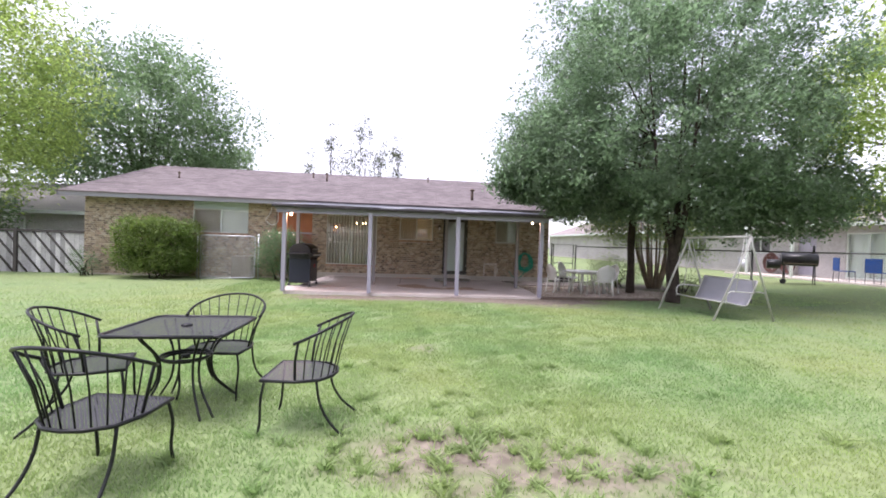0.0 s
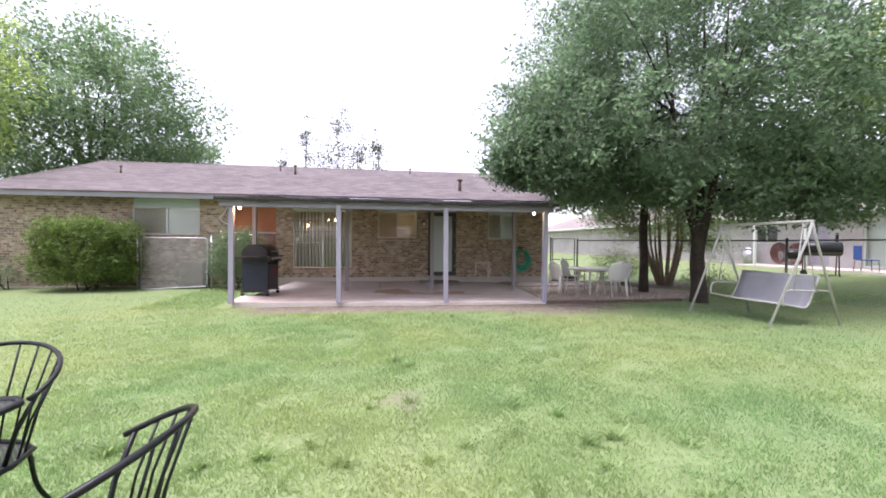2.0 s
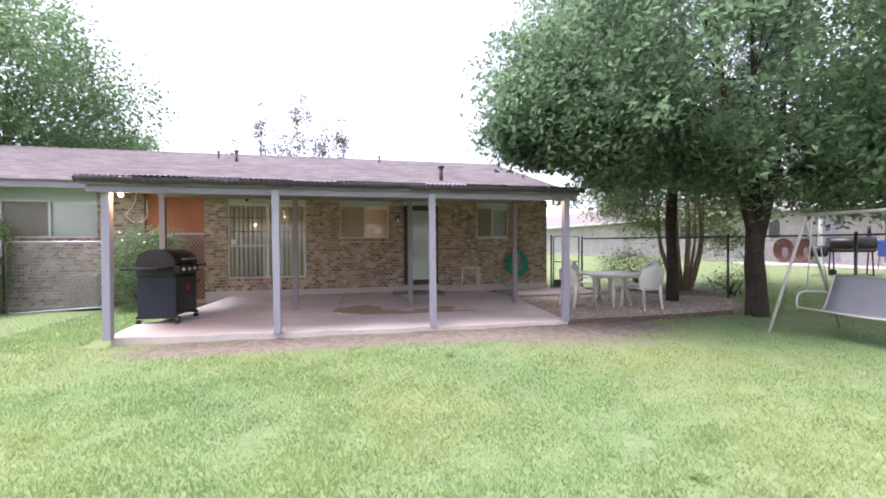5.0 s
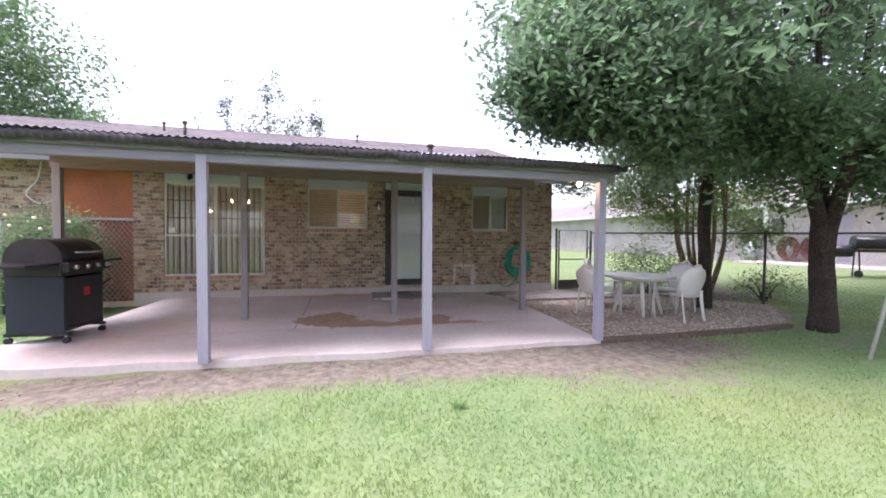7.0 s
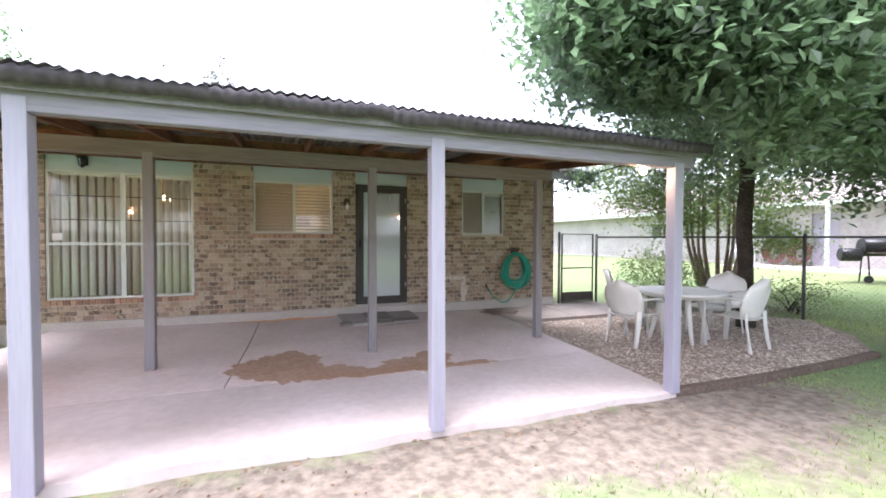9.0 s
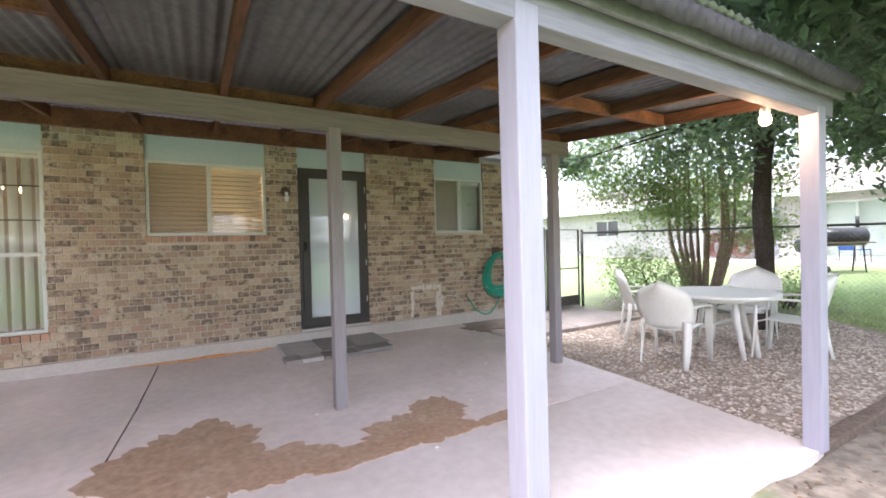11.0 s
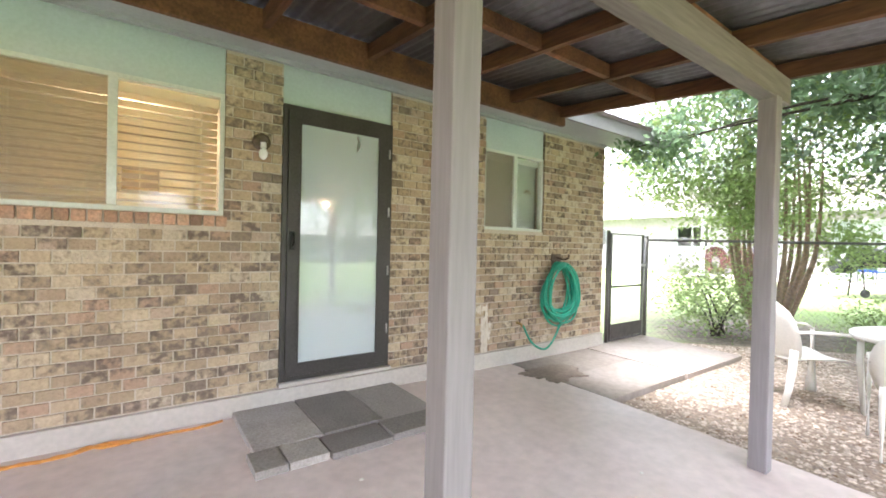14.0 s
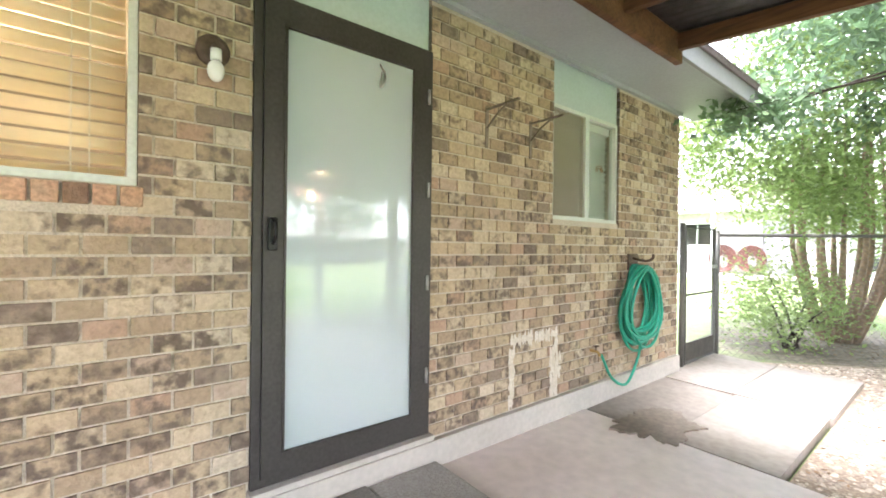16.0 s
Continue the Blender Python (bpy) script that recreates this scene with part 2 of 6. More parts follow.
galv = mat("galvanised_tube", (0.46, 0.47, 0.48), (0.36, 0.37, 0.38), 5, 0.4, 0.8, 60, 0.12, 0.05)
dark_tube = mat("dark_fence_tube", (0.10, 0.098, 0.095), (0.14, 0.135, 0.125), 5, 0.5, 0.5, 60, 0.15, 0.05)
chain_m = netting("chain_link", (0.16, 0.16, 0.16), 0.055, 0.038, 0.5, 45, 0.6)
chain_pale = netting("pale_chain_link", (0.45, 0.45, 0.45), 0.05, 0.13, 0.5, 45, 0.6)
swing_frame = mat("cream_swing_tube", (0.50, 0.49, 0.46), (0.42, 0.41, 0.38), 5, 0.4, 0.1, 60, 0.1, 0.05)
swing_cloth = mat("grey_sling_fabric", (0.27, 0.27, 0.29), (0.22, 0.22, 0.24), 3, 0.85, 0, 200, 0.1, 0.15)
grill_black = mat("grill_black_enamel", (0.018, 0.018, 0.02), (0.03, 0.03, 0.032), 3, 0.32, 0.1, 50, 0.2, 0.03)
grill_blue = mat("grill_slate_panel", (0.022, 0.026, 0.038), (0.03, 0.033, 0.044), 3, 0.45, 0.2, 50, 0.1, 0.03)
steel = mat("dull_steel", (0.5, 0.5, 0.5), (0.38, 0.38, 0.38), 6, 0.35, 0.9, 60, 0.12, 0.03)
red_badge = mat("red_badge", (0.45, 0.03, 0.03), None, 5, 0.5)
hose_m = mat("green_hose", (0.02, 0.30, 0.20), (0.015, 0.22, 0.15), 6, 0.42, 0, 60, 0.1, 0.05)
red_hose = mat("brown_red_hose", (0.115, 0.045, 0.035), (0.075, 0.034, 0.028), 6, 0.5, 0, 60, 0.15, 0.05)
brass = mat("brass", (0.45, 0.30, 0.12), (0.25, 0.16, 0.08), 8, 0.4, 0.9)
rust_iron = mat("rusty_iron", (0.17, 0.13, 0.11), (0.10, 0.07, 0.05), 12, 0.7, 0.5)
orange_cord = mat("orange_cord", (0.60, 0.24, 0.05), (0.55, 0.30, 0.08), 8, 0.5)
white_spray = mat("white_overspray", (0.66, 0.62, 0.56), (0.52, 0.46, 0.38), 12, 0.8, 0, 60, 0.15, 0.1)
bulb_on = glow("lit_bulb", (1.0, 0.75, 0.45), 6)
candle_on = glow("lit_candle_bulb", (1.0, 0.7, 0.35), 4)
bulb_off = mat("white_bulb", (0.80, 0.80, 0.78), (0.75, 0.75, 0.73), 5, 0.2, 0, 50, 0.03, 0.0)
bark = mat("brown_bark", (0.060, 0.046, 0.036), (0.035, 0.027, 0.022), 6, 0.95, 0, 28, 0.4, 1.0)
bark_pale = mat("pale_smooth_bark", (0.30, 0.22, 0.155), (0.20, 0.14, 0.10), 5, 0.8, 0, 25, 0.3, 0.5)
leaf_a = mat("mid_green_leaves", (0.142, 0.195, 0.122), (0.098, 0.148, 0.084), 0.8, 0.32, 0, 8, 0.2, 0, "island", leaf=0.62, spread=0.32, spec=0.8)
leaf_b = mat("bright_green_leaves", (0.27, 0.33, 0.12), (0.18, 0.25, 0.085), 0.8, 0.5, 0, 8, 0.3, 0, "island", leaf=0.5)
leaf_e = mat("bush_leaves", (0.15, 0.205, 0.06), (0.09, 0.14, 0.04), 0.8, 0.5, 0, 8, 0.3, 0, "island", leaf=0.35)
leaf_c = mat("dark_green_leaves", (0.16, 0.225, 0.125), (0.115, 0.18, 0.09), 0.6, 0.5, 0, 8, 0.2, 0, "island", leaf=0.4, spread=0.25)
leaf_d = mat("crape_leaves", (0.21, 0.265, 0.125), (0.165, 0.22, 0.09), 0.8, 0.45, 0, 8, 0.2, 0, "island", leaf=0.5, spread=0.25)
leaf_far = mat("grey_green_leaves", (0.14, 0.155, 0.11), (0.10, 0.115, 0.08), 0.8, 0.7, 0, 8, 0.2, 0, "island", leaf=0.2)
grass_m = mat("grass_blades", (0.185, 0.285, 0.125), (0.275, 0.325, 0.140), 0.35, 0.65, 0, 3, 0.15, 0, "island", leaf=0.45, spread=0.13, contrast=0.3)
pebble_m = mat("pale_pebbles", (0.52, 0.445, 0.375), (0.38, 0.32, 0.26), 2, 0.85, 0, 60, 0.2, 0.2, "island")
litter_m = mat("dry_leaf_litter", (0.22, 0.145, 0.09), (0.14, 0.09, 0.055), 3, 0.9, 0, 40, 0.3, 0.1, "island")
gravel_bed_m = mat("gravel_bed", (0.34, 0.275, 0.215), (0.24, 0.19, 0.145), 3, 0.95, 0, 60, 0.35, 0.8)
edging_m = mat("weathered_edging", (0.15, 0.11, 0.085), (0.10, 0.075, 0.055), 3, 0.9, 0, 30, 0.3, 0.4)
pale_wall = mat("pale_painted_brick", (0.42, 0.40, 0.385), (0.32, 0.305, 0.295), 1.0, 0.85, 0, 8, 0.12, 0.4)
fence_wood = mat("bleached_fence_wood", (0.50, 0.49, 0.47), (0.38, 0.37, 0.35), 2, 0.9, 0, 25, 0.15, 0.2, "object")
fence_dark = mat("dark_fence_slat", (0.06, 0.055, 0.05), (0.09, 0.08, 0.07), 3, 0.85, 0, 30, 0.2, 0.2)
blue_cloth = mat("blue_tarp", (0.02, 0.08, 0.30), (0.02, 0.06, 0.22), 4, 0.6)
plaster = mat("room_wall", (0.45, 0.42, 0.37), (0.40, 0.37, 0.33), 1.5, 0.9, 0, 40, 0.05, 0.02)
ac_m = mat("tan_metal_louvres", (0.22, 0.185, 0.15), (0.17, 0.14, 0.115), 4, 0.6, 0.2)


def ground_material():
    """Lawn with straw-coloured and bare earthen patches; earth along the patio's front edge."""
    m = mat("lawn", (0.140, 0.208, 0.088), (0.200, 0.238, 0.10), 0.35, 0.95, 0, 22, 0.2, 0.4)
    n, l = m.node_tree.nodes, m.node_tree.links
    b = n["Principled BSDF"]
    old = b.inputs["Base Color"].links[0].from_socket
    vc = n.new("ShaderNodeVertexColor")
    vc.layer_name = "bare"
    nz, ad, rg, mx = n.new("ShaderNodeTexNoise"), n.new("ShaderNodeMath"), n.new("ShaderNodeMapRange"), n.new("ShaderNodeMix")
    pos = n.new("ShaderNodeNewGeometry")
    l.new(pos.outputs["Position"], nz.inputs["Vector"])
    nz.inputs["Scale"].default_value, nz.inputs["Detail"].default_value = 4.0, 6
    ad.operation = "ADD"
    l.new(vc.outputs["Color"], ad.inputs[0])
    l.new(nz.outputs["Fac"], ad.inputs[1])
    rg.inputs["From Min"].default_value, rg.inputs["From Max"].default_value = 0.80, 1.24
    l.new(ad.outputs[0], rg.inputs["Value"])
    mx.data_type = "RGBA"
    l.new(rg.outputs["Result"], mx.inputs["Factor"])
    l.new(old, mx.inputs["A"])
    ez, er = n.new("ShaderNodeTexNoise"), n.new("ShaderNodeValToRGB")
    ez.inputs["Scale"].default_value, ez.inputs["Detail"].default_value = 13.0, 9
    l.new(pos.outputs["Position"], ez.inputs["Vector"])
    er.color_ramp.elements[0].position, er.color_ramp.elements[1].position = 0.36, 0.66
    er.color_ramp.elements[0].color, er.color_ramp.elements[1].color = (0.125, 0.104, 0.08, 1), (0.235, 0.20, 0.158, 1)
    l.new(ez.outputs["Fac"], er.inputs["Fac"])
    l.new(er.outputs["Color"], mx.inputs["B"])
    l.new(mx.outputs["Result"], b.inputs["Base Color"])
    return m


lawn_m = ground_material()


# ---- building helpers ----
def box(bm, x0, x1, y0, y1, z0, z1, bevel=0.0):
    m = Matrix.Translation(((x0 + x1) / 2, (y0 + y1) / 2, (z0 + z1) / 2)) @ Matrix.Diagonal((abs(x1 - x0), abs(y1 - y0), abs(z1 - z0), 1))
    r = bmesh.ops.create_cube(bm, size=1.0, matrix=m)
    if bevel:
        edges = list({e for v in r["verts"] for e in v.link_edges})
        bmesh.ops.bevel(bm, geom=edges, offset=bevel, segments=2, affect="EDGES", profile=0.6)
    return bm


def B(*args, **kw):
    return box(bmesh.new(), *args, **kw)


def tube(bm, pts, radii, n=8, caps=True):
    """A round bar along points; radii: one, or one for each point."""
    pts = [Vector(p) for p in pts]
    radii = radii if isinstance(radii, (list, tuple)) else [radii] * len(pts)
    rings, side = [], None
    for i, p in enumerate(pts):
        d = (pts[min(i + 1, len(pts) - 1)] - pts[max(i - 1, 0)]).normalized()
        if side is None:
            side = d.orthogonal().normalized()
        side = (side - d * side.dot(d))
        side = side.normalized() if side.length > 1e-6 else d.orthogonal().normalized()
        up = d.cross(side)
        rings.append([bm.verts.new(p + radii[i] * (math.cos(2 * math.pi * k / n) * side + math.sin(2 * math.pi * k / n) * up)) for k in range(n)])
    for a, b in zip(rings, rings[1:]):
        for k in range(n):
            f = bm.faces.new((a[k], a[(k + 1) % n], b[(k + 1) % n], b[k]))
            f.smooth = True
    if caps:
        bm.faces.new(rings[0][::-1])
        bm.faces.new(rings[-1])
    return bm


def T(pts, radii, n=8):
    return tube(bmesh.new(), pts, radii, n)


def curve_pts(pts, n=24):
    """A smooth line through points (Catmull-Rom)."""
    p = [Vector(q) for q in pts]
    p = [2 * p[0] - p[1]] + p + [2 * p[-1] - p[-2]]
    out = []
    segs = len(p) - 3
    for i in range(n + 1):
        u = min(i / n * segs, segs - 1e-6)
        k, f = int(u), u - int(u)
        a, b, c, d = p[k:k + 4]
        out.append(0.5 * (2 * b + (c - a) * f + (2 * a - 5 * b + 4 * c - d) * f * f + (3 * b - a - 3 * c + d) * f ** 3))
    return out


def ball(bm, x, y, z, rx, ry, rz, u=16, v=10):
    r = bmesh.ops.create_uvsphere(bm, u_segments=u, v_segments=v, radius=1.0, matrix=Matrix.Translation((x, y, z)) @ Matrix.Diagonal((rx, ry, rz, 1)))
    for vt in r["verts"]:
        for f in vt.link_faces:
            f.smooth = True
    return bm


def sheet(bm, rows, thick=0.0, smooth=True, uv=False):
    """A curved board through rows of points; thick: its thickness along its normals."""
    grid = [[bm.verts.new(p) for p in r] for r in rows]
    faces = []
    for a, b in zip(grid, grid[1:]):
        for k in range(len(a) - 1):
            f = bm.faces.new((a[k], a[k + 1], b[k + 1], b[k]))
            f.smooth = smooth
            faces.append(f)
    if uv:
        lay = bm.loops.layers.uv.new("UVMap")
        lens = [0.0]
        for r0, r1 in zip(rows, rows[1:]):
            lens.append(lens[-1] + (Vector(r1[0]) - Vector(r0[0])).length)
        where = {}
        for i, r in enumerate(rows):
            run = 0.0
            for k, p in enumerate(r):
                run += (Vector(p) - Vector(r[k - 1])).length if k else 0.0
                where[grid[i][k]] = (run, lens[i])
        for f in faces:
            for lp in f.loops:
                lp[lay].uv = where[lp.vert]
    if thick:
        bmesh.ops.recalc_face_normals(bm, faces=faces)
        bmesh.ops.solidify(bm, geom=faces, thickness=thick)
    return bm


def to_mesh(name, bm, material):
    me = bpy.data.meshes.new(name)
    bmesh.ops.recalc_face_normals(bm, faces=bm.faces)
    bm.to_mesh(me)
    bm.free()
    me.materials.append(material)
    return me


def part(name, bm, material, parent, label=""):
    ob = new(name, to_mesh(name, bm, material))
    ob.parent = parent
    return tagged(ob, label)


def solo(name, bm, material, label="", category="", group="", kind=""):
    return tagged(new(name, to_mesh(name, bm, material)), label, category, group, kind)


def thing(name, m, label, category, group="", kind=""):
    ob = new(name)
    ob.empty_display_size = 0.1
    ob.matrix_basis = m
    return tagged(ob, label, category, group, kind)


def raw(name, verts, faces, material, parent=None, smooth=False):
    me = bpy.data.meshes.new(name)
    me.from_pydata(verts.tolist() if hasattr(verts, "tolist") else verts, [], faces.tolist() if hasattr(faces, "tolist") else faces)
    me.materials.append(material)
    if smooth:
        me.polygons.foreach_set("use_smooth", [True] * len(me.polygons))
    ob = new(name, me)
    ob.parent = parent
    return ob


CUBE_V = np.array([(x, y, z) for x in (-1, 1) for y in (-1, 1) for z in (-1, 1)], float)
CUBE_F = np.array([(0, 1, 3, 2), (4, 6, 7, 5), (0, 4, 5, 1), (2, 3, 7, 6), (0, 2, 6, 4), (1, 5, 7, 3)])


def many_boxes(spec):
    """spec: rows of centre and half sizes -> vertices and faces of that many boxes."""
    spec = np.array(spec, float)
    v = spec[:, None, :3] + CUBE_V[None] * spec[:, None, 3:6]
    f = CUBE_F[None] + 8 * np.arange(len(spec))[:, None, None]
    return v.reshape(-1, 3), f.reshape(-1, 4)


def leaves(rng, centres, count, spread, size, droop=0.5):
    """Folded leaves round the twig ends: four corners, two faces each."""
    n = len(centres) * count
    c = np.repeat(centres, count, 0) + rng.normal(0, 1, (n, 3)) * np.array(spread)
    d = rng.normal(0, 1, (n, 3))
    d[:, 2] = d[:, 2] * 0.5 - droop
    d /= np.linalg.norm(d, axis=1)[:, None]
    s = np.cross(d, rng.normal(0, 1, (n, 3)) * 0.5 + np.array((0, 0, 1.0)))
    s /= np.linalg.norm(s, axis=1)[:, None] + 1e-9
    up = np.cross(s, d)
    L = size * rng.uniform(0.65, 1.25, n)[:, None]
    base, tip = c - d * L / 2, c + d * L / 2
    lf = c - d * L * 0.06 + s * L * 0.24 + up * L * 0.07
    rt = c - d * L * 0.06 - s * L * 0.24 + up * L * 0.07
    v = np.stack([base, lf, tip, rt], 1)
    return v


def leaf_mesh(name, v, material, parent, label=""):
    k = 4 * np.arange(len(v))[:, None]
    f = np.concatenate([k + np.array((0, 1, 2)), k + np.array((0, 2, 3))])
    ob = raw(name, v.reshape(-1, 3), f, material, parent)
    return tagged(ob, label)


def gz(x, y):
    """Height of the ground: the yard falls slightly towards the house and rises beyond the east fence."""
    u = np.clip((np.asarray(y, float) - 2.0) / 9.0, 0, 1)
    v = np.clip((np.asarray(x, float) - 11.0) / 6.0, 0, 1)
    return -0.02 - 0.10 * u * u * (3 - 2 * u) + 0.38 * v * v * (3 - 2 * v)


def bareness(x, y):
    """Where the lawn is worn to earth, 0 to 1."""
    x, y = np.asarray(x, float), np.asarray(y, float)
    g = lambda cx, cy, rx, ry: np.exp(-(((x - cx) / rx) ** 2 + ((y - cy) / ry) ** 2))
    strip = np.clip(1.25 - np.abs(y - 10.75) / 0.62, 0, 1) * np.clip((x + 3.0) / 1.2, 0, 1) * np.clip((6.4 - x) / 1.5, 0, 1) * 0.95
    return np.clip(0.66 * g(0.25, 2.75, 0.8, 0.5) + 0.62 * g(1.3, 2.3, 1.1, 0.45) + 0.7 * g(0.45, 5.4, 0.28, 0.3) + strip + 0.62 * g(3.9, 9.9, 1.8, 0.7)
                   + 1.0 * g(9.4, 15.0, 2.5, 1.9) + 0.45 * g(7.5, 10.3, 1.0, 0.6), 0, 1)


# ---- ground ----
def build_ground():
    near_x, near_y = np.linspace(-14, 18, 129), np.linspace(-9, 17, 105)
    far = np.array([3, 8, 18, 40, 90, 200, 400.0])
    xs = np.concatenate([-14 - far[::-1], near_x, 18 + far])
    ys = np.concatenate([-9 - far[::-1], near_y, 17 + far])
    X, Y = np.meshgrid(xs, ys)
    rng = np.random.default_rng(4)
    Z = gz(X, Y) + rng.normal(0, 0.006, X.shape) * ((Y < 10.5) & (X < 15) & (X > -12) & (Y > -6))
    v = np.stack([X, Y, Z], -1).reshape(-1, 3)
    w = len(xs)
    i = (np.arange(len(ys) - 1)[:, None] * w + np.arange(w - 1)[None]).reshape(-1, 1)
    ob = raw("ground", v, i + np.array((0, 1, w + 1, w)), lawn_m, None, True)
    lay = ob.data.color_attributes.new("bare", "FLOAT_COLOR", "POINT")
    b = bareness(v[:, 0], v[:, 1])
    lay.data.foreach_set("color", np.stack([b, b, b, np.ones_like(b)], -1).astype(np.float32).ravel())
    tagged(ob, "mown green lawn with straw patches and worn earth", "ground", kind="structure")


build_ground()


def slab_z(y):
    return -0.055 + (np.asarray(y) - 11.0) / 4.64 * 0.05


def prism(outline, top, bottom):
    """A flat body over an outline, its top at top(x, y)."""
    bm = bmesh.new()
    up = [bm.verts.new((x, y, top(x, y))) for x, y in outline]
    dn = [bm.verts.new((x, y, bottom)) for x, y in outline]
    bm.faces.new(up)
    bm.faces.new(dn[::-1])
    for k in range(len(up)):
        j = (k + 1) % len(up)
        bm.faces.new((up[j], up[k], dn[k], dn[j]))
    return bm


def patio_top(x, y):
    """The slab falls to its front and a little to the east."""
    return float(slab_z(y)) + 0.007 * (1.7 - x)


patio = thing("patio_slab", pose(0, 0, 0), "pinkish grey concrete patio cast in three slabs", "patio", kind="structure")


def front_y(x):
    return 11.085 + 0.035 * max(0.0, 1.7 - x) + 0.02 * math.sin(x * 4.3) + 0.012 * math.sin(x * 9.7)


front = [(-2.74 + 6.80 * i / 34, front_y(-2.74 + 6.80 * i / 34)) for i in range(35)]
part("slab", prism([(-2.62, 12.455)] + [(-2.88, 12.40), (-2.86, 11.7)] + front + [(4.10, 11.4), (4.20, 12.455)], patio_top, -0.24), concrete, patio, "smooth front strip of concrete")
part("slab", prism([(-2.30, 15.70), (-2.62, 12.465), (0.195, 12.465), (0.245, 13.2), (0.30, 14.1), (0.355, 15.70)], patio_top, -0.24), brightened_concrete, patio)
part("slab", prism([(0.367, 15.70), (0.312, 14.1), (0.257, 13.2), (0.207, 12.465), (4.20, 12.465), (4.28, 14.40), (4.28, 15.70)], patio_top, -0.24), brightened_concrete, patio)
part("joint_filler", prism([(-2.55, 12.44), (4.15, 12.44), (4.2, 15.60), (-2.2, 15.60)], lambda x, y: patio_top(x, y) - 0.012, -0.23), fence_dark, patio, "dark dirt in the joints")


def blot(name, cx, cy, rx, ry, seed, material, lift=0.004, n=90):
    """A flat patch with an uneven outline, lying on the slab."""
    out = []
    for k in range(n):
        a = 2 * math.pi * k / n
        d = Vector((math.cos(a), math.sin(a), seed * 3.7))
        q = 1 + 0.42 * noise.noise(d * 1.3) + 0.30 * noise.noise(d * 3.1) + 0.20 * noise.noise(d * 7.0) + 0.10 * noise.noise(d * 15.0)
        out.append((cx + rx * q * math.cos(a), cy + ry * q * math.sin(a)))
    return prism(out, lambda x, y: patio_top(x, y) + lift, -0.10)


stains = bmesh.new()
for i, (cx, cy, rx, ry) in enumerate([(0.70, 12.98, 0.40, 0.46), (1.05, 12.64, 0.42, 0.20), (1.55, 12.50, 0.48, 0.12), (2.10, 12.62, 0.36, 0.28), (2.36, 12.84, 0.20, 0.22), (2.62, 12.46, 0.30, 0.07)]):
    tmp = blot("s", cx, cy, rx, ry, i + 3, stain_m, 0.003 + 0.0008 * i)
    me_tmp = bpy.data.meshes.new("tmp")
    tmp.to_mesh(me_tmp)
    stains.from_mesh(me_tmp)
    bpy.data.meshes.remove(me_tmp)
    tmp.free()
solo("rust_stain", stains, stain_m, "rusty brown water stain on the concrete", "stain", kind="structure")
solo("damp_patch", blot("d", 4.45, 15.15, 0.30, 0.22, 9, damp_m, 0.012), damp_m, "dark damp earth patch beside the wall", "stain", kind="structure")

# the walkway to the gate: cast concrete in four pieces
walk_path = thing("walkway", pose(0, 0, 0), "grey concrete walkway leading to the gate", "walkway", kind="structure")
for x0, x1, y0, y1, dz in [(4.31, 5.62, 14.42, 15.02, 0.0), (4.31, 5.62, 15.03, 15.62, -0.008), (5.635, 7.05, 14.40, 15.05, 0.004), (5.635, 7.05, 15.06, 15.75, 0.0)]:
    part("slab", prism([(x0, y0), (x1, y0), (x1, y1), (x0, y1)], lambda x, y: -0.02 + dz - (15.6 - y) * 0.02, -0.2), weathered_shaded_slab, walk_path)

# gravel bed
bed = [(4.05, 11.12), (5.3, 11.10), (6.6, 11.14), (7.6, 11.22), (8.6, 11.9), (9.45, 12.9), (8.4, 14.2), (7.06, 15.6), (7.06, 14.40), (4.30, 14.40)]
solo("gravel_bed", prism(bed, lambda x, y: -0.092, -0.22), gravel_bed_m, "buff gravel bed with leaf litter", "gravel", kind="structure")
edge = thing("bed_edging", pose(0, 0, 0), "weathered dark edging round the gravel bed", "edging", kind="structure")
for (a, b) in zip(bed[:3], bed[1:4]):
    d = Vector((b[0] - a[0], b[1] - a[1], 0))
    bm = B(0.01, d.length - 0.01, -0.05, 0.05, -0.2, -0.055, bevel=0.012)
    bm.transform(Matrix.Translation((a[0], a[1], 0)) @ Matrix.Rotation(math.atan2(d.y, d.x), 4, "Z"))
    part("edging_board", bm, edging_m, edge)

# ---- the house ----
WY = 15.643          # outer face of the brick
HX0, HX1, BACK = -10.35, 5.97, 25.9
SILL_TOP = 0.145
SOFF = 2.585
EAVE_Y, EAVE_Z, RIDGE_Y, RIDGE_Z = 14.97, 2.62, 20.8, 4.42
RX0, RX1 = -10.75, 6.38
OPEN = [  # x0, x1, z0, z1
    (-6.90, -5.07, 1.44, 2.27), (-4.12, -2.87, -0.02, 2.50), (-2.36, -0.57, 0.445, 2.27), (0.268, 1.502, 1.405, 2.25),
    (1.885, 2.808, 0.155, 2.265), (3.895, 4.80, 1.41, 2.25)]


def wall_boxes(x0, x1, z0, z1, y0, y1, openings):
    bm = bmesh.new()
    cuts = sorted({x0, x1, *[o[0] for o in openings], *[o[1] for o in openings]})
    for a, b in zip(cuts, cuts[1:]):
        mid = (a + b) / 2
        z = z0
        for o in sorted((o for o in openings if o[0] < mid < o[1]), key=lambda o: o[2]):
            if o[2] > z:
                box(bm, a, b, y0, y1, z, o[2])
            z = max(z, o[3])
        if z < z1:
            box(bm, a, b, y0, y1, z, z1)
    bmesh.ops.remove_doubles(bm, verts=bm.verts, dist=0.0005)
    return bm


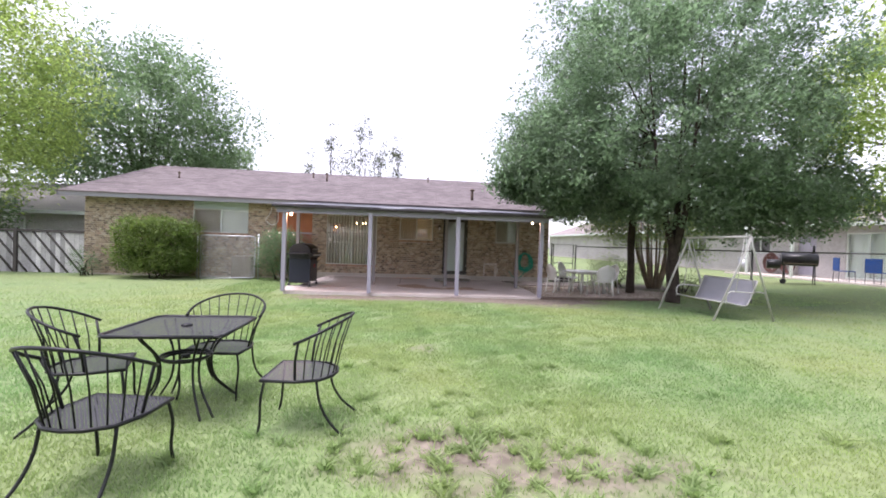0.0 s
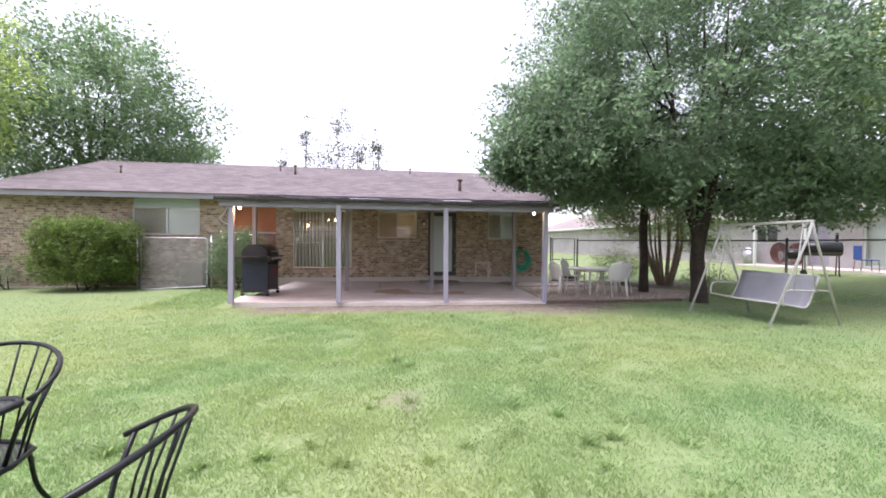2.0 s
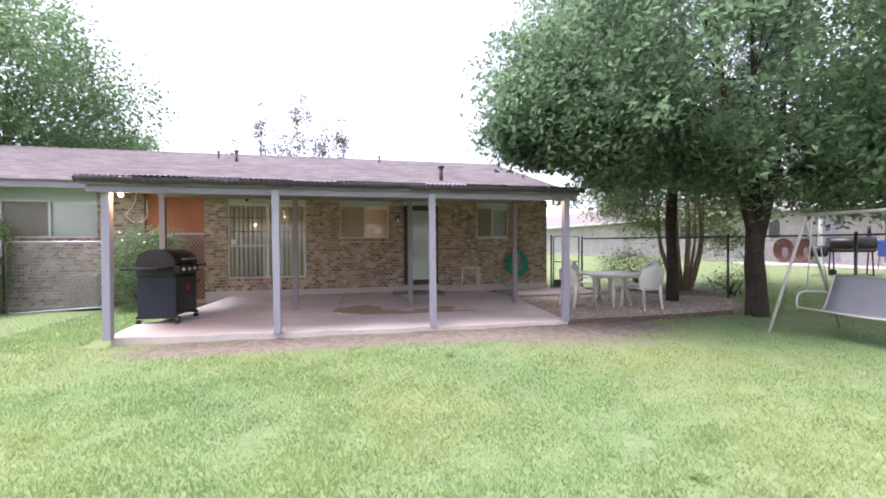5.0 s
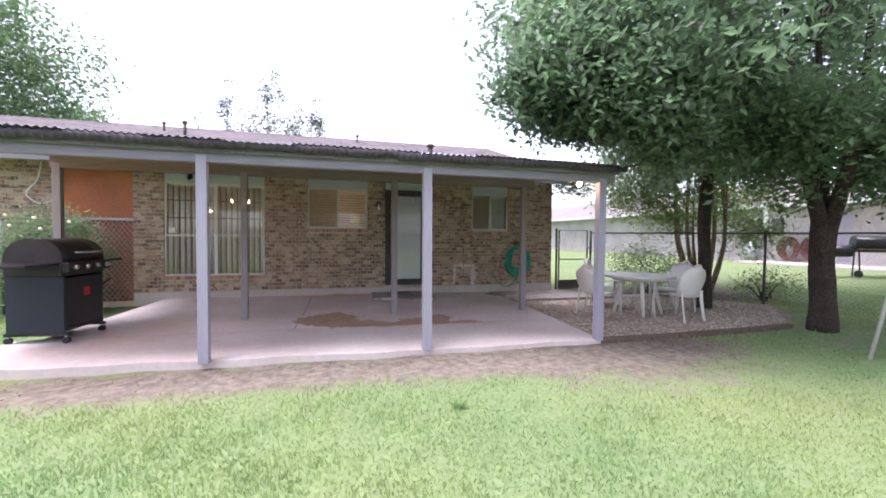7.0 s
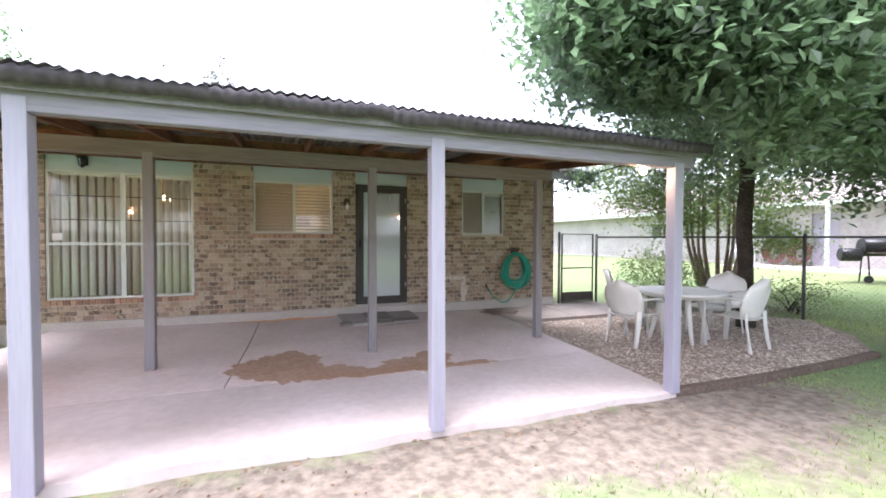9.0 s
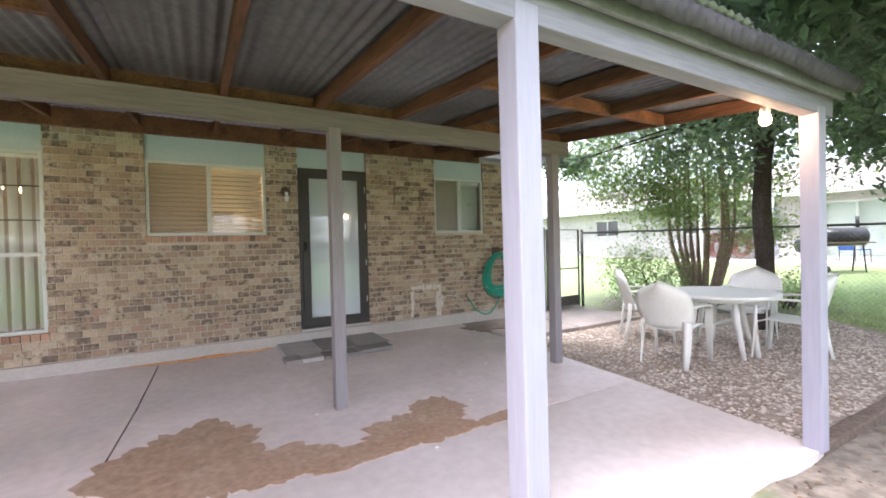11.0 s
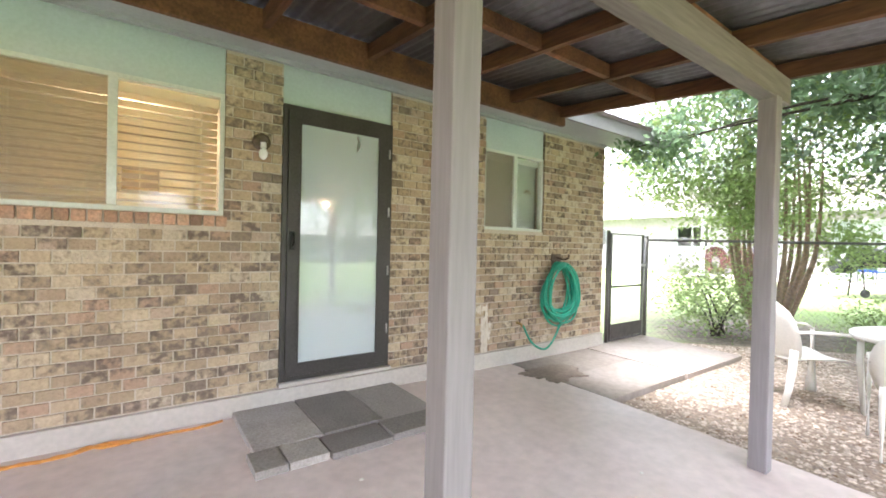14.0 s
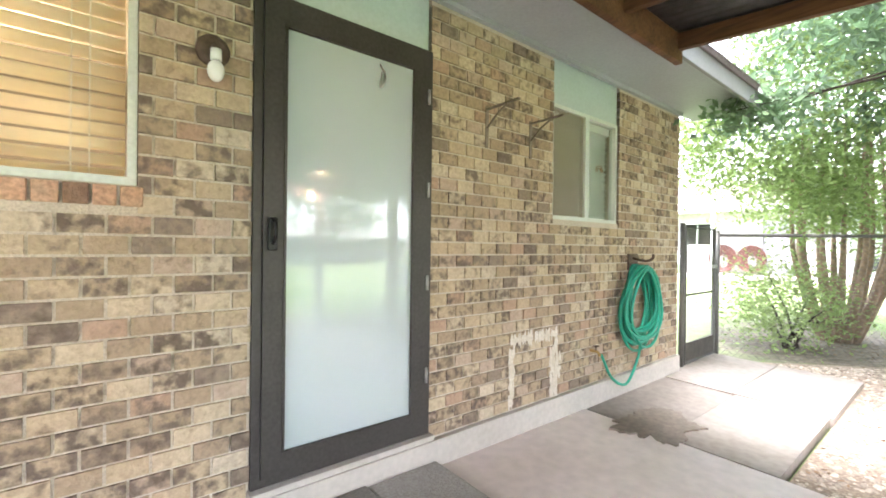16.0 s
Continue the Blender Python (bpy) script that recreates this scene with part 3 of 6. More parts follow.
wall_south = solo("wall_south", wall_boxes(HX0, HX1, -0.3, 2.62, WY + 0.007, WY + 0.20, [(a, b, c, 2.62) for a, b, c, d in OPEN]), mortar,
                  "multicoloured tan and brown brick house wall", "wall", kind="structure")
solo("wall_east", B(HX1 - 0.2, HX1 - 0.007, WY + 0.205, BACK, -0.3, 2.75), mortar, "tan brick side wall of the house", "wall", kind="structure")
solo("wall_west", B(HX0 + 0.007, HX0 + 0.2, WY + 0.205, BACK, -0.3, 2.75), mortar, "tan brick side wall of the house", "wall", kind="structure")
solo("wall_north", B(HX0, HX1, BACK, BACK + 0.2, -0.3, 2.75), mortar, "plain back wall of the house", "wall", kind="structure")
for gx in (HX0 + 0.01, HX1 - 0.21):
    bm = bmesh.new()
    a = [bm.verts.new((gx, y, z)) for y, z in ((WY + 0.1, 2.63), (BACK, 2.63), (RIDGE_Y, RIDGE_Z - 0.14))]
    b = [bm.verts.new((gx + 0.2, v.co.y, v.co.z)) for v in a]
    bm.faces.new(a), bm.faces.new(b[::-1])
    for k in range(3):
        bm.faces.new((a[k], a[(k + 1) % 3], b[(k + 1) % 3], b[k]))
    solo("gable_wall", bm, teal_m, "pale painted gable end of the house", "wall", kind="structure")
solo("foundation_strip", B(-2.86, HX1, WY - 0.035, WY + 0.006, -0.2, SILL_TOP - 0.01, bevel=0.008), foundation, "bare concrete foundation strip under the brick", "foundation", kind="structure")

# soffit, fascia, roof
solo("ceiling_soffit", B(RX0 + 0.02, RX1 - 0.02, EAVE_Y + 0.03, WY + 0.02, SOFF, SOFF + 0.02), soffit_m, "grey painted soffit under the eave", "soffit", kind="structure")
solo("fascia", B(RX0, RX1, EAVE_Y, EAVE_Y + 0.028, 2.47, 2.63, bevel=0.004), fascia_m, "grey painted fascia board", "fascia", kind="structure")
solo("trim_crown", B(HX0, HX1, WY - 0.03, WY + 0.005, SOFF - 0.03, SOFF - 0.001), soffit_m, "thin grey trim where wall meets soffit", "trim", kind="structure")
slope = (RIDGE_Z - EAVE_Z) / (RIDGE_Y - EAVE_Y)
for gx in (RX0, RX1 - 0.03):
    bm = bmesh.new()
    pts = [(EAVE_Y, EAVE_Z - 0.15), (RIDGE_Y, RIDGE_Z - 0.15), (RIDGE_Y, RIDGE_Z), (EAVE_Y, EAVE_Z)]
    a = [bm.verts.new((gx, y, z)) for y, z in pts]
    b = [bm.verts.new((gx + 0.03, y, z)) for y, z in pts]
    bm.faces.new(a), bm.faces.new(b[::-1])
    for k in range(4):
        bm.faces.new((a[k], a[(k + 1) % 4], b[(k + 1) % 4], b[k]))
    solo("rake_board", bm, fascia_m, "grey painted rake board on the gable", "fascia", kind="structure")
for gx0, gx1 in ((RX0 + 0.031, HX0), (HX1, RX1 - 0.031)):
    bm = bmesh.new()
    sheet(bm, [[(gx0, EAVE_Y + 0.03, EAVE_Z - 0.10), (gx1, EAVE_Y + 0.03, EAVE_Z - 0.10)], [(gx0, RIDGE_Y, RIDGE_Z - 0.10), (gx1, RIDGE_Y, RIDGE_Z - 0.10)]], 0.015, False)
    solo("rake_soffit", bm, white_frame, "white painted soffit under the gable overhang", "soffit", kind="structure")

roof = thing("roof", pose(0, 0, 0), "brownish pink asphalt shingle gable roof", "roof", kind="structure")


def roof_deck(y0, z0, y1, z1, x0, x1):
    bm = bmesh.new()
    sheet(bm, [[(x0, y0, z0 - 0.02), (x1, y0, z0 - 0.02)], [(x0, y1, z1 - 0.02), (x1, y1, z1 - 0.02)]], 0.03, False)
    return bm


part("roof_deck", roof_deck(EAVE_Y - 0.02, EAVE_Z, RIDGE_Y, RIDGE_Z, RX0, RX1), shingle_m, roof)
part("roof_deck", roof_deck(2 * RIDGE_Y - EAVE_Y + 0.02, EAVE_Z, RIDGE_Y, RIDGE_Z, RX0, RX1), shingle_m, roof)


def shingles(parent, x0, x1, y0, z0, y1, z1, material, rise=0.14, wide=0.31, seed=2, turn=None):
    rng = np.random.default_rng(seed)
    run = math.hypot(y1 - y0, z1 - z0)
    rows = int(run / rise)
    spec = []
    for r in range(rows):
        off = -(r % 3) * wide / 3
        for c in range(int((x1 - x0) / wide) + 2):
            a, b = max(x0, x0 + off + c * wide), min(x1, x0 + off + (c + 1) * wide - 0.006)
            if b - a > 0.03:
                spec.append(((a + b) / 2, r * rise + rise * 0.58, rng.uniform(-0.002, 0.002), (b - a) / 2, rise * 0.58, 0.006))
    v, f = many_boxes(spec)
    tilt = math.atan2(z1 - z0, y1 - y0)
    lift = v[:, 2] + 0.012 - 0.05 * ((v[:, 1] / rise) % 1.0) * 0.1
    out = np.stack([v[:, 0], y0 + v[:, 1] * math.cos(tilt) - lift * math.sin(tilt), z0 + v[:, 1] * math.sin(tilt) + lift * math.cos(tilt)], -1)
    if turn is not None:
        m = np.array(turn)
        out = out @ m[:3, :3].T + m[:3, 3]
    return tagged(raw("shingles", out, f, material, parent), kind="stuff")


shingles(roof, RX0, RX1, EAVE_Y - 0.03, EAVE_Z, RIDGE_Y, RIDGE_Z, shingle_m)
bm = bmesh.new()
for k in range(57):
    x = RX0 + 0.02 + k * 0.3
    tube(bm, [(x, RIDGE_Y, RIDGE_Z - 0.05), (min(x + 0.31, RX1), RIDGE_Y, RIDGE_Z - 0.045)], 0.09, 8)
part("ridge_cap", bm, shingle_m, roof)
for vx, vy, vh, vr in [(-2.9, 18.9, 0.32, 0.04), (-3.6, 19.6, 0.2, 0.03), (3.05, 16.3, 0.38, 0.055), (-8.5, 18.0, 0.22, 0.03), (1.6, 20.0, 0.2, 0.03)]:
    vz = EAVE_Z + (vy - EAVE_Y) * slope
    bm = T([(vx, vy, vz - 0.05), (vx, vy, vz + vh)], vr, 12)
    tube(bm, [(vx, vy, vz + vh), (vx, vy, vz + vh + 0.03), (vx, vy, vz + vh + 0.07)], [vr * 1.7, vr * 1.7, vr * 0.9], 12)
    solo("roof_vent", bm, rust_iron, "short dark metal vent pipe on the roof", "vent pipe", group="roof vents")

# inside: one plain dark room behind the openings
solo("floor_inside", B(HX0 + 0.2, HX1 - 0.2, WY + 0.2, BACK, -0.1, 0.12), plaster, "plain floor inside the house", "floor", kind="structure")
solo("ceiling", B(HX0 + 0.2, HX1 - 0.2, WY + 0.2, BACK, 2.52, 2.6), plaster, "plain ceiling inside the house", "ceiling", kind="structure")
for x in (-4.3, -0.2, 1.70, 3.2):
    solo("wall_partition", B(x - 0.05, x + 0.05, WY + 0.21, BACK - 0.01, 0.12, 2.52), plaster, "plain partition wall inside the house", "wall", kind="structure")
solo("wall_inner", B(HX0 + 0.21, HX1 - 0.21, 19.0, 19.1, 0.12, 2.52), plaster, "plain inner wall of the house", "wall", kind="structure")

# panels above the openings
for a, b, c, d in OPEN:
    top = 2.58
    if d < 2.4:
        solo("transom_panel", B(a + 0.002, b - 0.002, WY + 0.03, WY + 0.06, d, top), teal_m, "pale teal painted panel above an opening", "panel", kind="structure")


# ---- windows and door ----
def frame_rect(bm, x0, x1, z0, z1, w, y0, y1):
    box(bm, x0, x1, y0, y1, z1 - w, z1)
    box(bm, x0, x1, y0, y1, z0, z0 + w)
    box(bm, x0, x0 + w, y0, y1, z0 + w, z1 - w)
    box(bm, x1 - w, x1, y0, y1, z0 + w, z1 - w)
    return bm


def slider_window(name, x0, x1, z0, z1, label, pitch=0.052, tilt=-48, cloth=None, broken=False):
    cloth = cloth or blind_m
    w = thing(name, pose((x0 + x1) / 2, WY, z0), label, "window", kind="structure")
    h, hw = z1 - z0, (x1 - x0) / 2
    part("window_frame", frame_rect(bmesh.new(), -hw + 0.002, hw - 0.002, 0.002, h - 0.002, 0.028, 0.02, 0.075), white_frame, w)
    part("mullion", B(-0.025, 0.025, 0.015, 0.07, 0.03, h - 0.03, bevel=0.004), white_frame, w)
    for a, b in ((-hw + 0.03, -0.026), (0.026, hw - 0.03)):
        p = part("pane", B(a, b, 0.05, 0.054, 0.03, h - 0.03), pane_m, w)
        p.visible_shadow = False
    bm = bmesh.new()
    sheet(bm, [[(-hw + 0.03, 0.035, 0.03), (-0.026, 0.035, 0.03)], [(-hw + 0.03, 0.035, h - 0.03), (-0.026, 0.035, h - 0.03)]], 0, False, True)
    s = part("insect_screen", bm, screen_m, w, "brown insect screen")
    bl = part("blind", B(-hw + 0.03, hw - 0.03, 0.080, 0.12, h - 0.095, h - 0.03, bevel=0.004), cloth, w, "slatted blind")
    slat = bmesh.new()
    sheet(slat, [[(x, y, 0.004 - 8 * y * y) for y in (-0.0245, -0.012, 0, 0.012, 0.0245)] for x in (-hw + 0.035, hw - 0.035)], 0.002)
    slat_me = to_mesh("slat", slat, cloth)
    n = int((h - 0.15) / pitch) + 1
    pitch = (h - 0.15) / (n - 1)
    short = bmesh.new()
    for xa, xb in ((-hw + 0.035, 0.045), (0.245, hw - 0.035)):
        sheet(short, [[(x, y, 0.004 - 8 * y * y) for y in (-0.0245, -0.012, 0, 0.012, 0.0245)] for x in (xa, xb)], 0.002)
    broken_me = to_mesh("broken_slat", short, cloth)
    bent = bmesh.new()
    sheet(bent, [[(x, y, 0.004 - 8 * y * y) for y in (-0.0245, -0.012, 0, 0.012, 0.0245)] for x in (0.05, 0.24)], 0.002)
    bent_me = to_mesh("bent_slat", bent, cloth)
    for k in range(n):
        gone = broken and k in (2, 3, 4)
        o = new("broken_slat" if gone else "slat", broken_me if gone else slat_me)
        o.parent = bl
        o.matrix_basis = pose(0, 0.112 if tilt > -60 else 0.078, 0.045 + k * pitch, tilt + 3 * math.sin(k * 1.7))
        if gone:
            o = new("bent_slat", bent_me)
            o.parent = bl
            o.matrix_basis = pose(0, 0.112, 0.045 + k * pitch, -14)
    for cx in (-hw * 0.75, -0.12, 0.14, hw * 0.70, hw * 0.78):
        o = part("ladder_cord", B(cx - 0.002, cx + 0.002, 0.080, 0.083, 0.03, h - 0.05), vblind_m, w)
    return w


slider_window("window_1", *OPEN[0], "pale framed sliding window with closed white blinds", 0.044, -68, vblind_m)
slider_window("window_3", *OPEN[3], "pale framed sliding window with cream slatted blinds, some slats broken", broken=True)
small_window = slider_window("window_4", *OPEN[5], "small pale framed sliding window with a closed blind", 0.046, -58, vblind_m)
decal = bmesh.new()
for r in (0.03, 0.05):
    tube(decal, [(0.22 + r * math.cos(a * math.pi / 8), 0.046, 0.42 + r * math.sin(a * math.pi / 8)) for a in range(9)], 0.0035, 6)
part("decal", decal, brass, small_window, "small tan decal on the glass")


def picture_window():
    x0, x1, z0, z1 = OPEN[2]
    w = thing("window_2", pose((x0 + x1) / 2, WY, z0), "large white framed window with vertical blinds inside", "window", kind="structure")
    hw, h, mid = (x1 - x0) / 2, z1 - z0, 0.79
    part("window_frame", frame_rect(bmesh.new(), -hw + 0.002, hw - 0.002, 0.002, h - 0.002, 0.03, 0.02, 0.08), white_frame, w)
    part("meeting_rail", B(-hw + 0.03, hw - 0.03, 0.015, 0.065, mid - 0.02, mid + 0.02, bevel=0.004), white_frame, w)
    part("mullion", B(-0.03, 0.03, 0.012, 0.07, 0.03, mid - 0.021), white_frame, w)
    part("mullion", B(-0.03, 0.03, 0.012, 0.07, mid + 0.021, h - 0.03), white_frame, w)
    for a, b in ((-hw + 0.03, -0.031), (0.031, hw - 0.03)):
        for c, d in ((0.03, mid - 0.021), (mid + 0.021, h - 0.03)):
            part("pane", B(a, b, 0.05, 0.054, c, d), pane_m, w).visible_shadow = False
    part("sticker", B(-hw + 0.06, -hw + 0.17, 0.044, 0.047, mid + 0.05, mid + 0.15), vblind_m, w, "small white sticker on the glass")
    # thin horizontal glazing bars of the upper lights
    for k in (0.33, 0.66):
        part("glazing_bar", B(-hw + 0.03, hw - 0.03, 0.055, 0.063, mid + (h - mid) * k - 0.006, mid + (h - mid) * k + 0.006), fence_dark, w)
    rail = part("blind_rail", B(-hw + 0.02, hw - 0.02, 0.11, 0.15, h - 0.06, h - 0.02), vblind_m, w)
    bm = bmesh.new()
    sheet(bm, [[(-0.036, -0.004, 0.03), (0, 0.006, 0.03), (0.036, -0.004, 0.03)], [(-0.036, -0.004, h - 0.06), (0, 0.006, h - 0.06), (0.036, -0.004, h - 0.06)]], 0.0015)
    vane = to_mesh("blind_vane", bm, vblind_m)
    n = int(2 * hw / 0.104)
    for k in range(n):
        o = new("blind_vane", vane)
        o.parent = rail
        o.matrix_basis = pose(-hw + 0.07 + k * 0.104, 0.14, 0, 0, 0, 18 + 6 * math.sin(k * 2.3))


picture_window()


def storm_door():
    x0, x1, z0, z1 = OPEN[4]
    d = thing("door_1", pose((x0 + x1) / 2, WY, z0), "closed full-glass storm door in a dark bronze frame", "door", kind="structure")
    hw, h = (x1 - x0) / 2, z1 - z0
    part("door_frame", frame_rect(bmesh.new(), -hw + 0.002, hw - 0.002, 0.022, h - 0.001, 0.035, -0.012, 0.06), dark_frame, d)
    leaf = part("door_leaf", frame_rect(bmesh.new(), -hw + 0.04, hw - 0.04, 0.062, h - 0.04, 0.085, -0.025, 0.012), dark_frame, d)
    bm = frame_rect(bmesh.new(), -hw + 0.122, hw - 0.122, 0.144, h - 0.122, 0.012, -0.03, -0.012)
    part("glazing_bead", bm, dark_frame, leaf)
    g = part("pane", B(-hw + 0.124, hw - 0.124, -0.010, -0.005, 0.146, h - 0.124), door_glass, leaf, "hazy reflecting glass")
    g.visible_shadow = False
    part("inner_door", B(-hw + 0.04, hw - 0.04, 0.09, 0.13, 0.02, h - 0.02), inner_door, d, "pale inner door behind the glass")
    bm = B(-hw + 0.055, -hw + 0.095, -0.045, -0.026, 1.02, 1.16, bevel=0.008)
    tube(bm, curve_pts([(-hw + 0.075, -0.045, 1.05), (-hw + 0.075, -0.075, 1.08), (-hw + 0.075, -0.078, 1.13), (-hw + 0.075, -0.045, 1.15)], 10), 0.008, 8)
    part("door_handle", bm, black_iron, leaf, "black pull handle")
    for hz in (0.35, 0.85, 1.35, 1.85):
        part("hinge", T([(hw - 0.037, -0.03, hz - 0.04), (hw - 0.037, -0.03, hz + 0.04)], 0.008, 8), steel, d)
    bm = T(curve_pts([(0.13, -0.016, h - 0.16), (0.15, -0.03, h - 0.22), (0.125, -0.03, h - 0.28), (0.14, -0.018, h - 0.2)], 12), 0.006, 6)
    part("wreath_hook", bm, steel, leaf, "small metal hook on the glass")
    part("threshold", B(-hw - 0.01, hw + 0.01, -0.05, 0.10, -0.008, 0.02, bevel=0.004), foundation, d)


storm_door()

# rust-orange panelled recess with a lattice before it
x0, x1, z0, z1 = OPEN[1]
screen_wall = thing("lattice_screen", pose((x0 + x1) / 2, WY, 0), "rust-orange panel with grey diagonal lattice over its lower part", "lattice", kind="structure")
hw = (x1 - x0) / 2
part("back_panel", B(-hw + 0.002, hw - 0.002, 0.06, 0.09, -0.1, 2.58), rust_panel, screen_wall, "rust-orange painted panel")
LATTICE_TOP = 1.5
part("cap_rail", B(-hw + 0.004, hw - 0.004, 0.018, 0.055, LATTICE_TOP, LATTICE_TOP + 0.05, bevel=0.004), lattice_m, screen_wall)
for k in range(-16, 16):
    for s, yy in ((1, 0.030), (-1, 0.042)):
        bm = bmesh.new()
        pts = []
        for z in (0.0, LATTICE_TOP):
            pts.append((k * 0.085 - 0.6 + (z if s > 0 else LATTICE_TOP - z) * 0.75, z))
        (xa, za), (xb, zb) = pts
        # cut the slat at the sides of the opening
        lo, hi = -hw + 0.01, hw - 0.01
        def cut(xa, za, xb, zb):
            out = []
            for x, z, x2, z2 in ((xa, za, xb, zb), (xb, zb, xa, za)):
                if x < lo:
                    z, x = z + (z2 - z) * (lo - x) / (x2 - x), lo
                elif x > hi:
                    z, x = z + (z2 - z) * (hi - x) / (x2 - x), hi
                out.append((x, z))
            return out
        if max(xa, xb) < lo + 0.05 or min(xa, xb) > hi - 0.05:
            continue
        (xa, za), (xb, zb) = cut(xa, za, xb, zb)
        tube(bm, [(xa, yy, za), (xb, yy, zb)], [0.0115, 0.005], 4)
        part("slat", bm, lattice_m, screen_wall)

# ---- patio cover ----
def sheet_z(y):
    return 2.175 + (y - 10.97) * 0.094


cover = thing("patio_cover", pose(0, 0, 0), "patio cover of grey beams, brown rafters and corrugated tin", "patio cover", kind="structure")
FRONT_Y, MID_Y = 11.105, 13.28
posts_front = [-2.74, -0.565, 1.742, 4.03]
posts_mid = [-2.85, -0.55, 1.705, 4.02]


def post(x, y, top, w=0.047, lean=0.0, paint=None):
    bm = B(-w, w, -w, w, 0, top, bevel=0.007)
    for v in bm.verts:
        v.co.x += lean * v.co.z
    p = part("post", bm, paint or post_m, cover, "grey painted wooden post")
    p.location = (x, y, patio_top(x, y) - 0.01)


for k, x in enumerate(posts_front):
    post(x, FRONT_Y + (0.08 if k == 0 else 0.0), 2.09, 0.05, (0.003, -0.004, -0.006, 0.004)[k])
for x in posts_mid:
    post(x, MID_Y, 2.20, paint=post_shaded)
part("front_beam", B(-2.92, 4.22, FRONT_Y - 0.043, FRONT_Y + 0.045, 1.965, 2.09, bevel=0.006), beam_m, cover, "grey painted front beam")
part("front_fascia", B(-2.95, 4.24, 11.01, 11.032, 2.06, 2.153, bevel=0.004), strip_m, cover, "weathered grey fascia strip")
part("middle_beam", B(-2.92, 4.22, MID_Y - 0.045, MID_Y + 0.045, 2.13, 2.285, bevel=0.006), beam_shaded, cover, "grey painted middle beam, darkened for shade under the cover")
part("ledger", B(-2.95, 4.24, 14.925, 14.968, 2.37, 2.545, bevel=0.005), rafter_m, cover, "brown ledger board")
for k in range(12):
    x = 4.18 - k * 0.647
    bm = bmesh.new()
    y0, y1 = 11.035, 14.92
    for xa in (x - 0.02,):
        pts = [(y0, sheet_z(y0) - 0.10), (y1, sheet_z(y1) - 0.11), (y1, sheet_z(y1) - 0.012), (y0, sheet_z(y0) - 0.012)]
        a = [bm.verts.new((xa, y, z)) for y, z in pts]
        b = [bm.verts.new((xa + 0.04, y, z)) for y, z in pts]
        bm.faces.new(a), bm.faces.new(b[::-1])
        for q in range(4):
            bm.faces.new((a[q], a[(q + 1) % 4], b[(q + 1) % 4], b[q]))
    part("rafter", bm, rafter_m, cover)
rr = random.Random(7)
for k in range(11):
    xa, xb = 4.18 - (k + 1) * 0.647 + 0.022, 4.18 - k * 0.647 - 0.022
    for y in (12.2 + rr.uniform(-0.15, 0.15), 13.32, 14.2 + rr.uniform(-0.2, 0.2)):
        if rr.random() < 0.8:
            z = sheet_z(y) - 0.012
            bm = B(xa, xb, y - 0.02, y + 0.02, z - 0.09, z - 0.003)
            part("blocking", bm, rafter_m, cover)


def tin_sheet(x0, x1, lift, seed):
    """One corrugated sheet: ribs run down the slope, its front edge a little bent."""
    r = random.Random(seed)
    n = int((x1 - x0) / 0.0085)
    xs = np.linspace(x0, x1, n + 1)
    ys = [10.94 + r.uniform(-0.03, 0.03), 11.0, 11.3, 12.6, 13.9, 14.96]
    sag = [r.uniform(-0.015, 0.01), 0.0, 0, 0, 0, 0]
    rows = []
    for y, s in zip(ys, sag):
        rows.append([(x, y, sheet_z(y) + lift + s + 0.008 * math.sin(2 * math.pi * x / 0.068)) for x in xs])
    bm = bmesh.new()
    sheet(bm, rows, 0.0012)
    part("tin_sheet", bm, tin_m, cover, "corrugated galvanised tin sheet")


def tin_lip(x0, x1, seed):
    """The weathered front lip of the tin, bent down over the fascia."""
    r = random.Random(seed)
    xs = np.linspace(x0, x1, int((x1 - x0) / 0.0085) + 1)
    d = r.uniform(-0.006, 0.008)
    wave = [0.008 * math.sin(2 * math.pi * x / 0.068) for x in xs]
    droop = [0.010 * noise.noise(Vector((x * 1.7, seed, 0))) + 0.006 * noise.noise(Vector((x * 6.0, 0, seed))) for x in xs]
    rows = [[(x, 10.965, 2.168 + w + b) for x, w, b in zip(xs, wave, droop)], [(x, 10.935 + w * 0.4, 2.157 + w + b) for x, w, b in zip(xs, wave, droop)],
            [(x, 10.945 + w * 0.6, 2.124 + w * 0.5 + b * 1.6) for x, w, b in zip(xs, wave, droop)], [(x, 10.965 + w * 0.5 + d, 2.086 + d + w * 0.15 + b * 2.6) for x, w, b in zip(xs, wave, droop)]]
    bm = bmesh.new()
    sheet(bm, rows, 0.0015)
    part("tin_lip", bm, tin_top, cover, "dark weathered lip of the tin roof")


for k in range(5):
    tin_lip(-3.0 + k * 1.46, -3.0 + k * 1.46 + 1.47, k + 40)
for k in range(11):
    tin_sheet(-2.99 + k * 0.655, -2.99 + k * 0.655 + 0.69, 0.003 + 0.004 * (k % 2), k)


